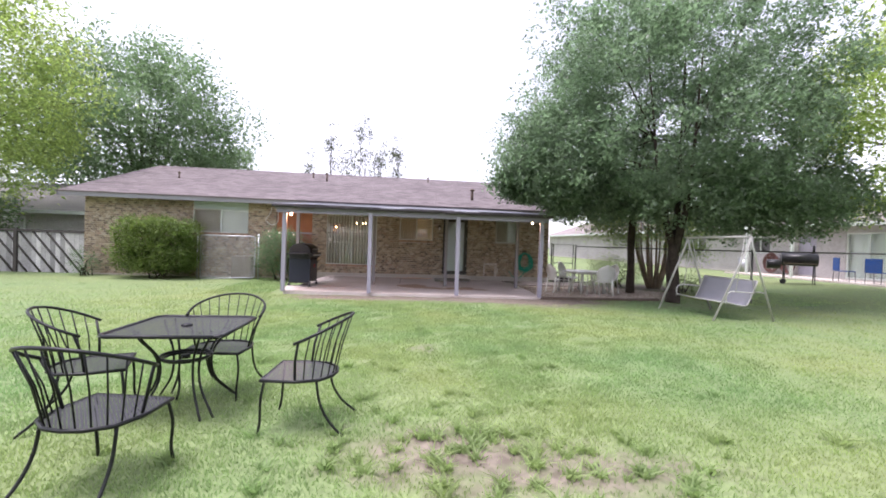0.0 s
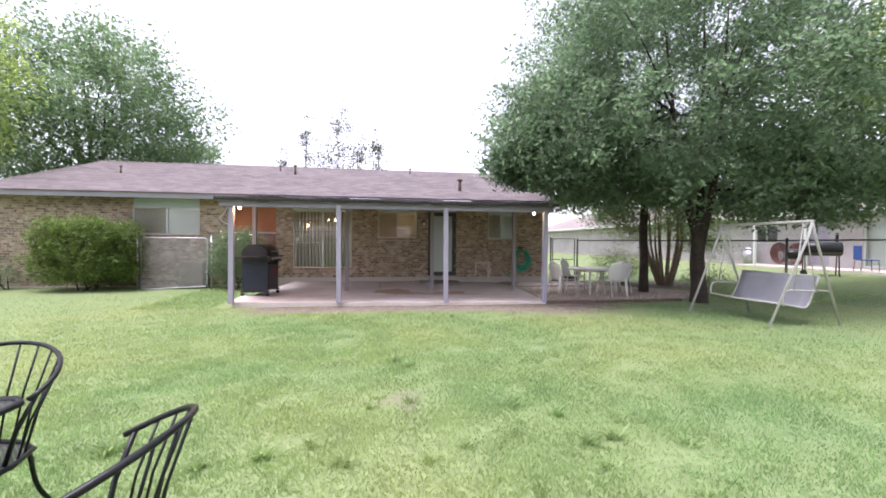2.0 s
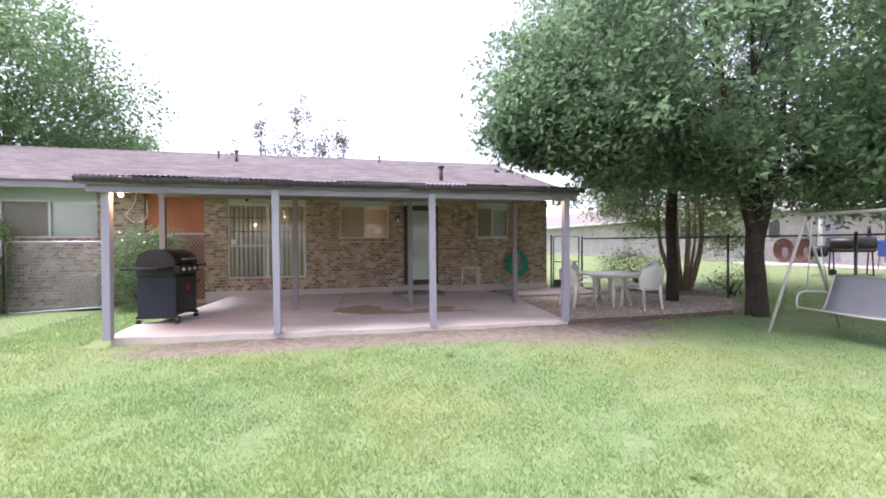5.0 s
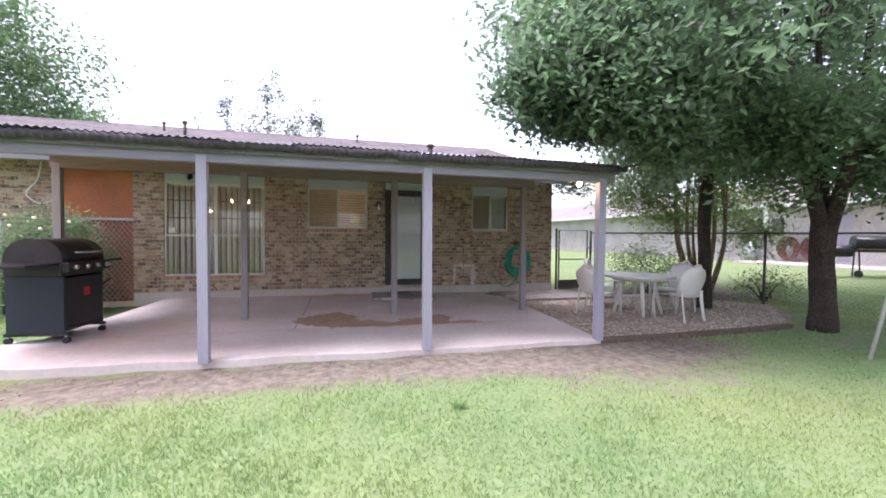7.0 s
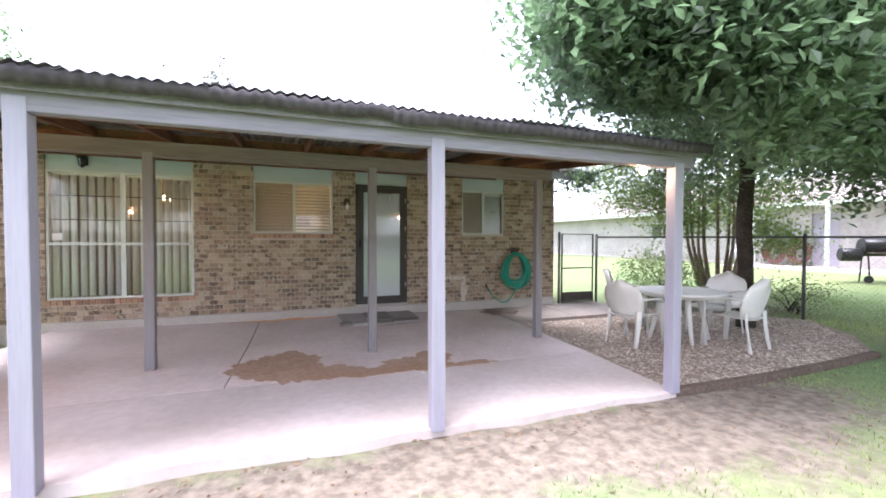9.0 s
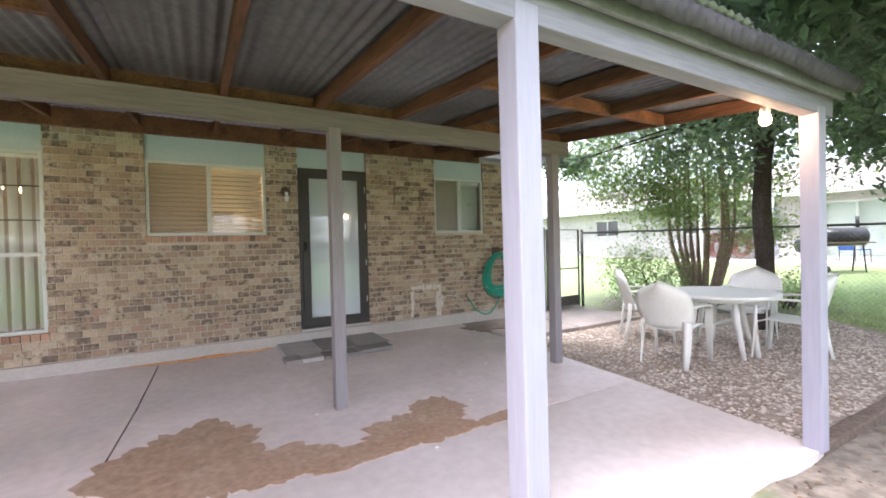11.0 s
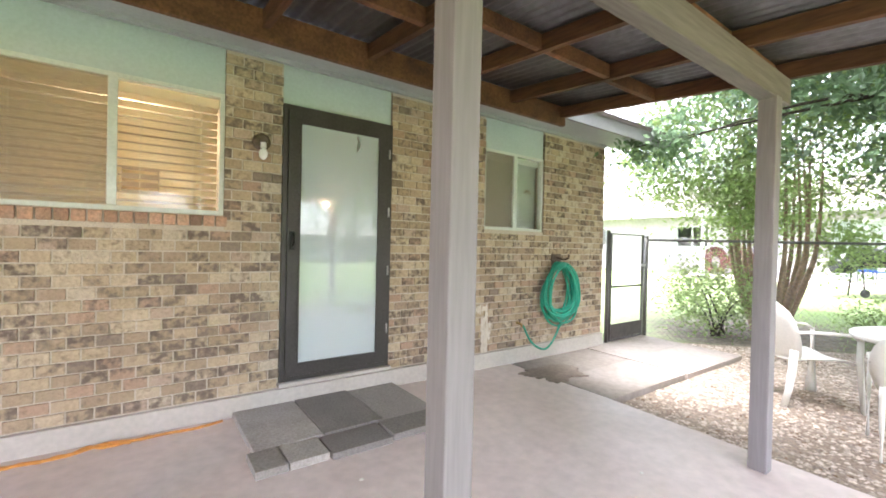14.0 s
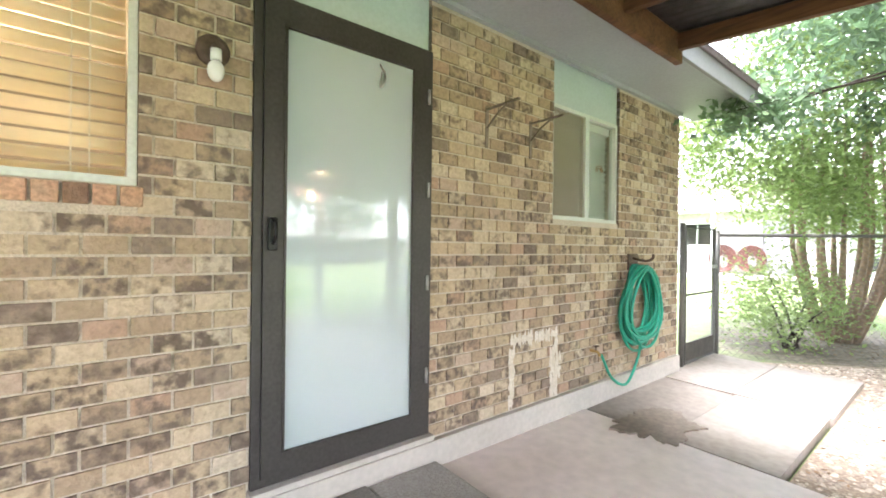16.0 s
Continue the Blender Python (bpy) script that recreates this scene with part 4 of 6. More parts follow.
# ---- trees and shrubs ----
def crown_points(rng, centre, radii, n, inner=0.45, rough=0.2, seed=0, zmin=-1e9, keep=None):
    """Twig ends through an uneven crown, denser towards its outside."""
    out = []
    c = np.array(centre)
    while len(out) < n:
        d = rng.normal(0, 1, 3)
        d /= np.linalg.norm(d)
        k = 1 + rough * 2.2 * noise.noise(Vector(d * 1.9) + Vector((seed * 7.3, 0, 0))) + rough * 0.9 * noise.noise(Vector(d * 5.1) + Vector((0, seed * 3.1, 0)))
        r = k * (inner + (1 - inner) * rng.random() ** 0.6)
        p = c + d * np.array(radii) * r
        if p[2] < zmin + rng.random() * 0.6 or (keep and not keep(p)):
            continue
        if noise.noise(Vector(p * 0.95)) < -0.14:
            continue
        out.append(p)
    return np.array(out)


def tree(name, x, y, label, centre, radii, clusters, per, leaf_size, leaf_mat, trunk_r, fork_z, stems, seed, zmin=1.9, spread=0.24, bark_mat=None, keep=None, inner=0.45, limbs=14, droop=0.5, group="", lobes=()):
    rng = np.random.default_rng(seed)
    bm_mat = bark_mat or bark
    z0 = float(gz(x, y)) - 0.05
    t = thing(name, pose(x, y, z0), label, "tree", group)
    pts = crown_points(rng, centre, radii, clusters, inner, seed=seed, zmin=zmin, keep=keep)
    for q, (lc, lr, ln) in enumerate(lobes):
        pts = np.concatenate([pts, crown_points(rng, lc, lr, ln, 0.2, seed=seed + q + 1, keep=keep)])
    if fork_z > 0.3:
        bm = bmesh.new()
        line = curve_pts([(0, 0, 0), (0.02, 0.01, fork_z * 0.35), (-0.02, 0.02, fork_z * 0.7), (0, 0, fork_z + 0.15)], 10)
        rad = [trunk_r * (1.22 - 0.22 * min(1, i / 3.0)) * (1 - 0.12 * i / 10) for i in range(11)]
        tube(bm, line, rad, 14)
        for v in bm.verts:
            a = math.atan2(v.co.y, v.co.x)
            v.co += Vector((math.cos(a), math.sin(a), 0)) * trunk_r * 0.09 * (math.sin(5 * a + v.co.z * 2) + 0.6 * math.sin(9 * a - v.co.z * 3))
        part("trunk", bm, bm_mat, t)
    tops = []
    for k in range(stems):
        a = 2 * math.pi * (k + 0.3 * rng.random()) / stems + seed
        lean = (0.5 if fork_z > 0.3 else 0.7) * (0.6 + 0.8 * rng.random())
        h = centre[2] - z0 + radii[2] * 0.35
        start = Vector((0.06 * math.cos(a) * stems * 0.2, 0.06 * math.sin(a) * stems * 0.2, fork_z if fork_z > 0.3 else 0))
        tip = Vector(((centre[0] - x) * 0.6 + math.cos(a) * radii[0] * 0.3 * lean, (centre[1] - y) * 0.6 + math.sin(a) * radii[1] * 0.3 * lean, h))
        bow = 0.14 if fork_z > 0.3 else 0.25
        mid = start.lerp(tip, 0.45) + Vector((math.cos(a) * bow, math.sin(a) * bow, 0))
        r0 = trunk_r * (0.68 if fork_z > 0.3 else 1.0)
        line = curve_pts([start, start.lerp(mid, 0.5) + Vector((math.cos(a), math.sin(a), 0)) * 0.07, mid, tip], 16)
        part("limb", T(line, [r0 * (1 - 0.85 * i / 16) for i in range(17)], 9), bm_mat, t)
        tops.append(line)
    pick = pts[rng.permutation(len(pts))[:limbs]]
    for p in pick:
        p = Vector(p) - Vector((x, y, z0))
        line = min(tops, key=lambda l: min((q - p).length for q in l))
        ok = [i for i in range(3, 13) if line[i].z < p.z + 0.3] or [4]
        i = min(ok, key=lambda i: (line[i] - p).length)
        s = line[i]
        m1 = s.lerp(p, 0.5) + Vector(rng.normal(0, 0.12, 3)) + Vector((0, 0, 0.15))
        r0 = trunk_r * 0.26 * (1 - 0.5 * i / 16)
        part("branch", T(curve_pts([s, m1, p], 8), [r0 * (1 - 0.85 * k / 8) for k in range(9)], 6), bm_mat, t)
    v = leaves(rng, pts, per, (spread, spread, spread * 0.75), leaf_size, droop)
    if keep:
        c = v.mean(1)
        v = v[np.array([keep(q) for q in c])]
    v = v - np.array((x, y, z0))
    leaf_mesh("crown", v, leaf_mat, t)
    return t


def off_patio(p):
    return not (p[0] < 4.5 and p[1] > 10.65 and p[2] < 2.40 + (p[1] - 10.65) * 0.09)


tree("shade_tree", 7.85, 10.95, "large leafy shade tree with a dark forked trunk", (8.0, 11.2, 5.2), (4.4, 3.7, 4.6), 2450, 36, 0.118, leaf_a, 0.165, 1.55, 3, 11, 1.95, 0.16, keep=off_patio, limbs=26,
     lobes=[((4.7, 11.9, 4.2), (1.9, 1.8, 1.6), 420), ((4.2, 10.7, 3.3), (1.6, 1.0, 1.0), 330), ((3.65, 11.2, 3.0), (1.0, 0.85, 0.62), 240), ((4.4, 10.4, 2.75), (0.9, 0.5, 0.6), 150), ((8.9, 10.4, 2.85), (2.7, 2.0, 1.15), 560), ((11.0, 10.5, 2.95), (2.2, 1.5, 1.2), 420), ((4.7, 10.4, 2.4), (0.7, 0.38, 0.45), 130), ((6.4, 10.6, 2.75), (1.2, 0.9, 0.6), 150)] )
tree("shade_tree", 7.75, 12.92, "leafy shade tree with a dark leaning trunk beside the gravel", (8.4, 13.6, 5.7), (3.6, 3.0, 3.1), 1150, 36, 0.105, leaf_a, 0.115, 2.5, 2, 23, 2.75, 0.16, keep=off_patio, limbs=16,
     lobes=[((6.05, 15.05, 2.45), (0.4, 0.3, 0.18), 18)])
tree("yard_tree", 14.3, 8.6, "bright green tree reaching over the fence", (14.2, 9.5, 5.0), (3.6, 3.6, 3.3), 800, 30, 0.15, leaf_b, 0.17, 1.6, 3, 31, 2.3, 0.3, limbs=12)
tree("crape_myrtle", 9.95, 15.0, "multi-stemmed crape myrtle with pale bark by the fence", (9.7, 14.9, 3.0), (2.6, 2.2, 2.1), 900, 24, 0.085, leaf_d, 0.065, 0.0, 14, 41, 1.6, 0.2, bark_mat=bark_pale, limbs=16, inner=0.3,
     lobes=[((8.7, 14.9, 1.9), (0.7, 0.6, 0.6), 80), ((10.8, 14.2, 1.6), (0.9, 0.8, 0.7), 90), ((8.3, 15.3, 2.6), (1.1, 0.9, 0.8), 150), ((8.1, 16.0, 2.9), (0.9, 0.8, 0.9), 110), ((11.6, 15.6, 2.7), (1.4, 1.3, 1.1), 190)])
tree("background_tree", -15.0, 27.5, "broad dark green tree behind the house", (-15.4, 27.5, 7.0), (6.2, 5.5, 5.5), 1700, 30, 0.24, leaf_c, 0.35, 2.5, 3, 51, 2.4, 0.42, limbs=10, group="trees behind the houses")
tree("background_tree", -12.2, 33.5, "dark green tree rising behind the roof", (-12.2, 33.5, 4.6), (2.8, 3.0, 3.0), 420, 30, 0.24, leaf_c, 0.25, 2.0, 2, 53, 2.4, 0.36, limbs=8, group="trees behind the houses")
tree("bright_tree", -16.2, 17.2, "bright yellow-green tree beside the fence", (-16.0, 17.2, 6.2), (4.3, 4.0, 4.6), 1200, 30, 0.18, leaf_b, 0.22, 2.0, 3, 61, 2.0, 0.33, limbs=10)
tree("bright_tree", -16.2, 19.4, "grey-green low tree beyond the slatted fence", (-16.4, 18.2, 1.9), (1.6, 1.3, 1.3), 150, 30, 0.15, leaf_c, 0.1, 0.8, 3, 62, 0.6, 0.3, limbs=6)
for i, (x, y, h, r) in enumerate([(-5.1, 35.0, 10.4, 0.55), (-6.7, 35.0, 7.8, 0.5), (-2.5, 34.0, 10.2, 0.9), (-1.2, 34.0, 8.6, 0.9), (0.2, 34.0, 9.0, 0.55), (-3.6, 34.0, 7.9, 1.0)]):
    tree("sparse_tree", x, y, "sparse grey-green treetop beyond the roof", (x, y, h - 1.6), (r, r, 2.6), 60 if i else 34, 22, 0.17, leaf_far, 0.09, 2.5, 2, 70 + i, 2.0, 0.2, limbs=10, inner=0.1, group="sparse treetops")
# unseen trees added behind the walker, for the door glass to mirror
for i, (x, y) in enumerate([(-9, -11), (-1.5, -13), (6, -11.5), (13, -8)]):
    tree("back_fence_tree", x, y, "unseen green tree added behind the walker for reflections", (x, y, 4.8), (3.6, 2.6, 3.6), 420, 22, 0.24, leaf_c if i % 2 else leaf_a, 0.2, 1.6, 2, 90 + i, 1.4, 0.4, limbs=6, group="trees along the back fence")


def shrub(name, x, y, label, size, clusters, per, leaf_size, material, seed, box_like=0.5, spread=0.1, stems=7):
    rng = np.random.default_rng(seed)
    z0 = float(gz(x, y))
    s = thing(name, pose(x, y, z0 - 0.03), label, "bush")
    sx, sy, sz = size
    pts = []
    while len(pts) < clusters:
        q = rng.uniform(-1, 1, 3)
        e = 2 + 3 * box_like
        r = (abs(q[0]) ** e + abs(q[1]) ** e + abs(q[2]) ** e) ** (1 / e)
        lump = 1 + 0.22 * noise.noise(Vector(q * 2.3) + Vector((seed, 0, 0)))
        if r < 0.55 or r > lump:
            continue
        pts.append((q[0] * sx, q[1] * sy, sz * (0.56 + 0.44 * q[2])))
    pts = np.array(pts)
    for k in range(stems):
        p = Vector(pts[rng.integers(len(pts))])
        b = Vector((rng.normal(0, 0.12), rng.normal(0, 0.08), 0))
        part("stem", T(curve_pts([b, b.lerp(p, 0.5) + Vector((0, 0, 0.12)), p], 6), [0.022 * (1 - 0.8 * i / 6) for i in range(7)], 6), bark, s)
    leaf_mesh("foliage", leaves(rng, pts, per, (spread, spread, spread), leaf_size, 0.1), material, s)
    return s


shrub("clipped_bush", -7.55, 14.75, "large clipped green bush against the brick wall", (1.22, 0.7, 1.98), 1150, 20, 0.085, leaf_e, 5, 0.7, 0.085)
shrub("rose_bush", -3.75, 14.75, "leggy green bush with pale flowers beside the patio", (0.75, 0.5, 1.75), 330, 22, 0.07, leaf_c, 6, 0.1, 0.12)
shrub("low_shrub", -9.95, 15.1, "thin twiggy shrub at the house corner", (0.4, 0.35, 0.9), 60, 16, 0.06, leaf_c, 7, 0.1, 0.1)
shrub("fence_shrub", 8.55, 15.35, "loose light green shrub along the fence", (1.05, 0.6, 1.2), 210, 20, 0.07, leaf_d, 8, 0.1, 0.16)
shrub("fence_shrub", 10.2, 13.6, "low green shrub beyond the fence", (0.7, 0.5, 0.6), 70, 20, 0.07, leaf_d, 9, 0.1, 0.15)
rng = np.random.default_rng(3)
roses = thing("rose_blossoms", pose(-3.75, 14.6, -0.12), "small pale peach rose blossoms on the bush", "flowers")
for k in range(6):
    part("blossom", ball(bmesh.new(), rng.uniform(-0.3, 0.6), rng.uniform(-0.45, -0.2), rng.uniform(1.2, 1.75), 0.026, 0.024, 0.022, 8, 6), blind_m, roses)


# ---- fences ----
def fence_run(name, pts, height, label, tube_mat, net, gap=0.04, r=0.024):
    f = thing(name, pose(0, 0, 0), label, "fence", kind="structure")
    for k, p in enumerate(pts):
        z = float(gz(*p))
        bm = T([(p[0], p[1], z - 0.2), (p[0], p[1], z + height + 0.03)], r * 1.15, 10)
        ball(bm, p[0], p[1], z + height + 0.04, r * 1.3, r * 1.3, r * 1.1, 10, 6)
        part("post", bm, tube_mat, f)
    for a, b in zip(pts, pts[1:]):
        za, zb = float(gz(*a)), float(gz(*b))
        part("top_rail", T([(a[0], a[1], za + height), (b[0], b[1], zb + height)], r * 0.8, 8), tube_mat, f)
        bm = bmesh.new()
        sheet(bm, [[(a[0], a[1], za + gap), (b[0], b[1], zb + gap)], [(a[0], a[1], za + height), (b[0], b[1], zb + height)]], 0, False, True)
        part("chain_link", bm, net, f, "woven wire netting")
    return f


fence_run("fence_east", [(7.09, 15.66), (9.40, 13.0), (10.24, 10.92), (11.35, 8.15), (12.5, 5.3), (13.6, 2.5), (14.8, -0.5), (16.0, -3.5), (17.2, -6.5)], 1.50, "black chain-link fence with round posts", dark_tube, chain_m)

gate = thing("garden_gate", pose(6.15, 15.66, -0.06), "dark tubular chain-link gate beside the house corner", "gate")
part("gate_frame", T([(0.04, 0, 0.06), (0.04, 0, 1.5), (0.84, 0, 1.5), (0.84, 0, 0.06), (0.04, 0, 0.06)], 0.02, 8), dark_tube, gate)
part("middle_rail", T([(0.04, 0, 0.78), (0.84, 0, 0.78)], 0.014, 8), dark_tube, gate)
bm = bmesh.new()
sheet(bm, [[(0.05, 0.004, 0.3), (0.83, 0.004, 0.3)], [(0.05, 0.004, 1.49), (0.83, 0.004, 1.49)]], 0, False, True)
part("chain_link", bm, chain_m, gate)
part("kick_board", B(0.06, 0.82, -0.012, 0.012, 0.08, 0.27), fence_dark, gate, "dark board at the gate's foot")
part("hinge_post", T([(-0.03, 0, 0), (-0.03, 0, 1.54)], 0.026, 10), dark_tube, gate)
part("latch", B(0.82, 0.9, -0.02, 0.02, 1.05, 1.09, bevel=0.006), steel, gate)

# slatted fence that runs on from the house corner
slat_fence = thing("fence_west", pose(-10.42, 15.95, 0), "bleached wooden fence with dark diagonal slats", "fence", kind="structure")
for k in range(60):
    x = -0.08 - k * 0.15
    part("board", B(x - 0.07, x + 0.07, 0.03, 0.05, -0.12, 1.22 + 0.02 * math.sin(k * 2.1)), fence_wood, slat_fence)
part("top_rail", B(-9.1, 0, -0.03, 0.03, 1.26, 1.34, bevel=0.006), fence_dark, slat_fence)
for k in range(21):
    x = -0.35 - k * 0.42
    bm = bmesh.new()
    tube(bm, [(x - 0.55, 0.012, 1.26), (min(x + 0.55, 0.0), 0.012, 1.26 - 1.38 * (min(x + 0.55, 0.0) - x + 0.55) / 1.10)], 0.032, 4)
    part("diagonal_slat", bm, fence_dark, slat_fence)
for k in range(5):
    part("post", B(-0.05 - k * 2.25, 0.05 - k * 2.25, -0.05, 0.028, -0.2, 1.38), fence_dark, slat_fence)

# board fence closing the yard behind the walker
back_fence = thing("fence_south", pose(0, -8.5, 0), "pale board fence closing the back of the yard", "fence", kind="structure")
bv, bf = many_boxes([(-18 + k * 0.15, 0, 0.85, 0.068, 0.012, 0.92 + 0.01 * math.sin(k * 1.7)) for k in range(245)])
tagged(raw("board", bv, bf, fence_wood, back_fence), kind="stuff")
part("rail", B(-18, 18.6, 0.014, 0.05, 0.5, 0.59), fence_dark, back_fence)
part("rail", B(-18, 18.6, 0.014, 0.05, 1.3, 1.39), fence_dark, back_fence)
side_fence = thing("fence_side", pose(-18, 0, 0), "pale board fence along the side of the yard", "fence", kind="structure")
bv, bf = many_boxes([(0, -8.5 + k * 0.15, 0.85, 0.012, 0.068, 0.92 + 0.01 * math.sin(k * 2.7)) for k in range(165)])
tagged(raw("board", bv, bf, fence_wood, side_fence), kind="stuff")
part("rail", B(0.014, 0.05, -8.5, 16, 1.3, 1.39), fence_dark, side_fence)


# ---- lawn furniture ----
def lawn_chair():
    c = thing("garden_chair", pose(0, 0, 0), "black wrought-iron garden chair with a fanned rod back", "chair", "chairs round the lawn table")
    front, back = 0.23, -0.20
    outline = [(-0.23, front), (0.23, front), (0.245, 0.0), (0.20, -0.15), (0.1, -0.215), (0, -0.23), (-0.1, -0.215), (-0.20, -0.15), (-0.245, 0.0)]
    bm = bmesh.new()
    vs = [bm.verts.new((x, y, 0.375 + 0.012 * (abs(x) > 0.2))) for x, y in outline]
    f = bm.faces.new(vs)
    lay = bm.loops.layers.uv.new("UVMap")
    for lp in f.loops:
        lp[lay].uv = (lp.vert.co.x, lp.vert.co.y)
    part("seat", bm, iron_mesh, c, "black expanded-metal seat")
    loop = [(x, y, 0.38) for x, y in outline] + [(outline[0][0], outline[0][1], 0.38)]
    part("seat_frame", T(loop, 0.011, 8), black_iron, c)
    rim = []
    for i in range(25):
        a = radians(-105 + 210 * i / 24)
        rim.append((0.315 * math.sin(a), -0.07 - 0.26 * math.cos(a), 0.80 - 0.17 * (1 - math.cos(a)) * 0.72))
    part("back_rail", T(rim, 0.010, 8), black_iron, c)
    for i in range(13):
        a = radians(-98 + 196 * i / 12)
        top = (0.315 * math.sin(a), -0.07 - 0.26 * math.cos(a), 0.80 - 0.17 * (1 - math.cos(a)) * 0.72)
        foot = (0.235 * math.sin(a) * 0.95, -0.02 - 0.20 * math.cos(a), 0.38)
        mid = tuple((p + q) / 2 for p, q in zip(top, foot))
        part("spoke", T([foot, (mid[0] * 0.97, mid[1] + 0.012, mid[2]), top], 0.0045 if 0 < i < 12 else 0.009, 6), black_iron, c)
    for s in (-1, 1):
        part("leg", T(curve_pts([(0.215 * s, 0.21, 0.375), (0.235 * s, 0.225, 0.25), (0.225 * s, 0.23, 0.1), (0.235 * s, 0.25, 0.0)], 10), 0.009, 8), black_iron, c)
        part("leg", T(curve_pts([(0.20 * s, -0.13, 0.375), (0.205 * s, -0.16, 0.22), (0.215 * s, -0.23, 0.1), (0.235 * s, -0.34, 0.0)], 10), 0.009, 8), black_iron, c)
    return c


first_chair = lawn_chair()
first_chair.matrix_basis = pose(-0.595, 3.13, -0.03, 0, 0, 86)
copy_thing(first_chair, pose(-1.50, 2.42, -0.03, 0, 0, -10))
copy_thing(first_chair, pose(-2.12, 3.30, -0.03, 0, 0, -68))
copy_thing(first_chair, pose(-1.43, 3.84, -0.03, 0, 0, 176))


def lawn_table():
    t = thing("garden_table", pose(-1.56, 3.48, -0.03, 0, 0, 0), "square black wrought-iron mesh table on the lawn", "table")
    s, h = 0.40, 0.63
    bm = bmesh.new()
    sheet(bm, [[(-s, -s, h), (s, -s, h)], [(-s, s, h), (s, s, h)]], 0, False, True)
    part("tabletop", bm, iron_mesh, t, "black expanded-metal tabletop")
    rim = [(s - 0.05, -s, h), (s, -s + 0.05, h), (s, s - 0.05, h), (s - 0.05, s, h), (-s + 0.05, s, h), (-s, s - 0.05, h), (-s, -s + 0.05, h), (-s + 0.05, -s, h), (s - 0.05, -s, h)]
    part("table_rim", T(rim, 0.014, 8), black_iron, t)
    bm = T([(math.cos(2 * math.pi * i / 28) * 0.175, math.sin(2 * math.pi * i / 28) * 0.175, 0.40) for i in range(29)], 0.012, 8)
    tube(bm, [(math.cos(2 * math.pi * i / 28) * 0.155, math.sin(2 * math.pi * i / 28) * 0.155, 0.385) for i in range(29)], 0.01, 8)
    part("lower_ring", bm, black_iron, t)
    bm = T([(0, 0, h - 0.01), (0, 0, h + 0.012), (0, 0, h + 0.02)], [0.04, 0.04, 0.018], 14)
    part("umbrella_cap", bm, black_iron, t)
    part("umbrella_holder", T([(0, 0, 0.38), (0, 0, 0.41)], 0.03, 12), black_iron, t)
    for k in range(4):
        a = math.pi / 4 + k * math.pi / 2
        for d in (-0.035, 0.035):
            ca, sa = math.cos(a + d / 0.3), math.sin(a + d / 0.3)
            part("leg", T(curve_pts([(0.34 * ca, 0.34 * sa, h), (0.30 * ca, 0.30 * sa, 0.56), (0.19 * ca, 0.19 * sa, 0.40), (0.21 * ca, 0.21 * sa, 0.2), (0.39 * ca, 0.39 * sa, 0.0)], 16), 0.009, 7), black_iron, t)


lawn_table()


def garden_swing():
    s = thing("garden_swing", pose(7.30, 8.77, -0.12), "cream tubular garden swing seat with grey sling fabric", "swing seat")
    H, hw = 1.78, 0.93
    for side in (-1, 1):
        y = side * hw
        part("front_leg", T([(-0.74, y - 0.05 * side, 0), (-0.06, y, 1.55), (0, y, H)], 0.021, 10), swing_frame, s)
        part("back_leg", T([(0.66, y - 0.05 * side, 0), (0.06, y, 1.55), (0, y, H)], 0.021, 10), swing_frame, s)
        part("hanger", T([(-0.02, y * 0.86, H - 0.02), (-0.16, y * 0.84, 0.62)], 0.009, 6), swing_frame, s)
        part("hanger", T([(0.02, y * 0.86, H - 0.02), (0.28, y * 0.84, 0.60)], 0.009, 6), swing_frame, s)
        part("armrest", T(curve_pts([(-0.34, y * 0.83, 0.36), (-0.36, y * 0.83, 0.52), (-0.27, y * 0.83, 0.62), (0.0, y * 0.83, 0.62), (0.28, y * 0.83, 0.60)], 14), 0.015, 8), swing_frame, s)
    part("top_bar", T([(0, -hw - 0.02, H), (0, hw + 0.02, H)], 0.024, 10), swing_frame, s)
    w = hw * 0.80
    rows = []
    prof = [(-0.36, 0.40), (-0.28, 0.385), (-0.05, 0.34), (0.08, 0.33), (0.16, 0.38), (0.26, 0.60), (0.36, 0.86)]
    for x, z in [(p.x, p.z) for p in curve_pts([(a, 0, b) for a, b in prof], 18)]:
        rows.append([(x, -w + 2 * w * k / 8, z - 0.012 * math.sin(math.pi * k / 8)) for k in range(9)])
    part("sling", sheet(bmesh.new(), rows, 0.006), swing_cloth, s, "grey woven sling seat and back")
    edge_line = [Vector((r[0][0], 0, r[0][2])) for r in rows]
    for yy in (-w - 0.012, w + 0.012):
        part("seat_rail", T([(p.x, yy, p.z) for p in edge_line], 0.015, 8), swing_frame, s)
    part("front_rail", T([(rows[0][0][0], -w, rows[0][0][2] - 0.005), (rows[0][0][0] - 0.02, 0, rows[0][0][2] - 0.015), (rows[0][0][0], w, rows[0][0][2] - 0.005)], 0.015, 8), swing_frame, s)
    part("back_top_rail", T([(rows[-1][0][0], -w, rows[-1][0][2]), (rows[-1][0][0], w, rows[-1][0][2])], 0.015, 8), swing_frame, s)
    part("cross_brace", T([(0.40, -hw + 0.02, 0.62), (0.40, hw - 0.02, 0.62)], 0.012, 8), swing_frame, s)


garden_swing()


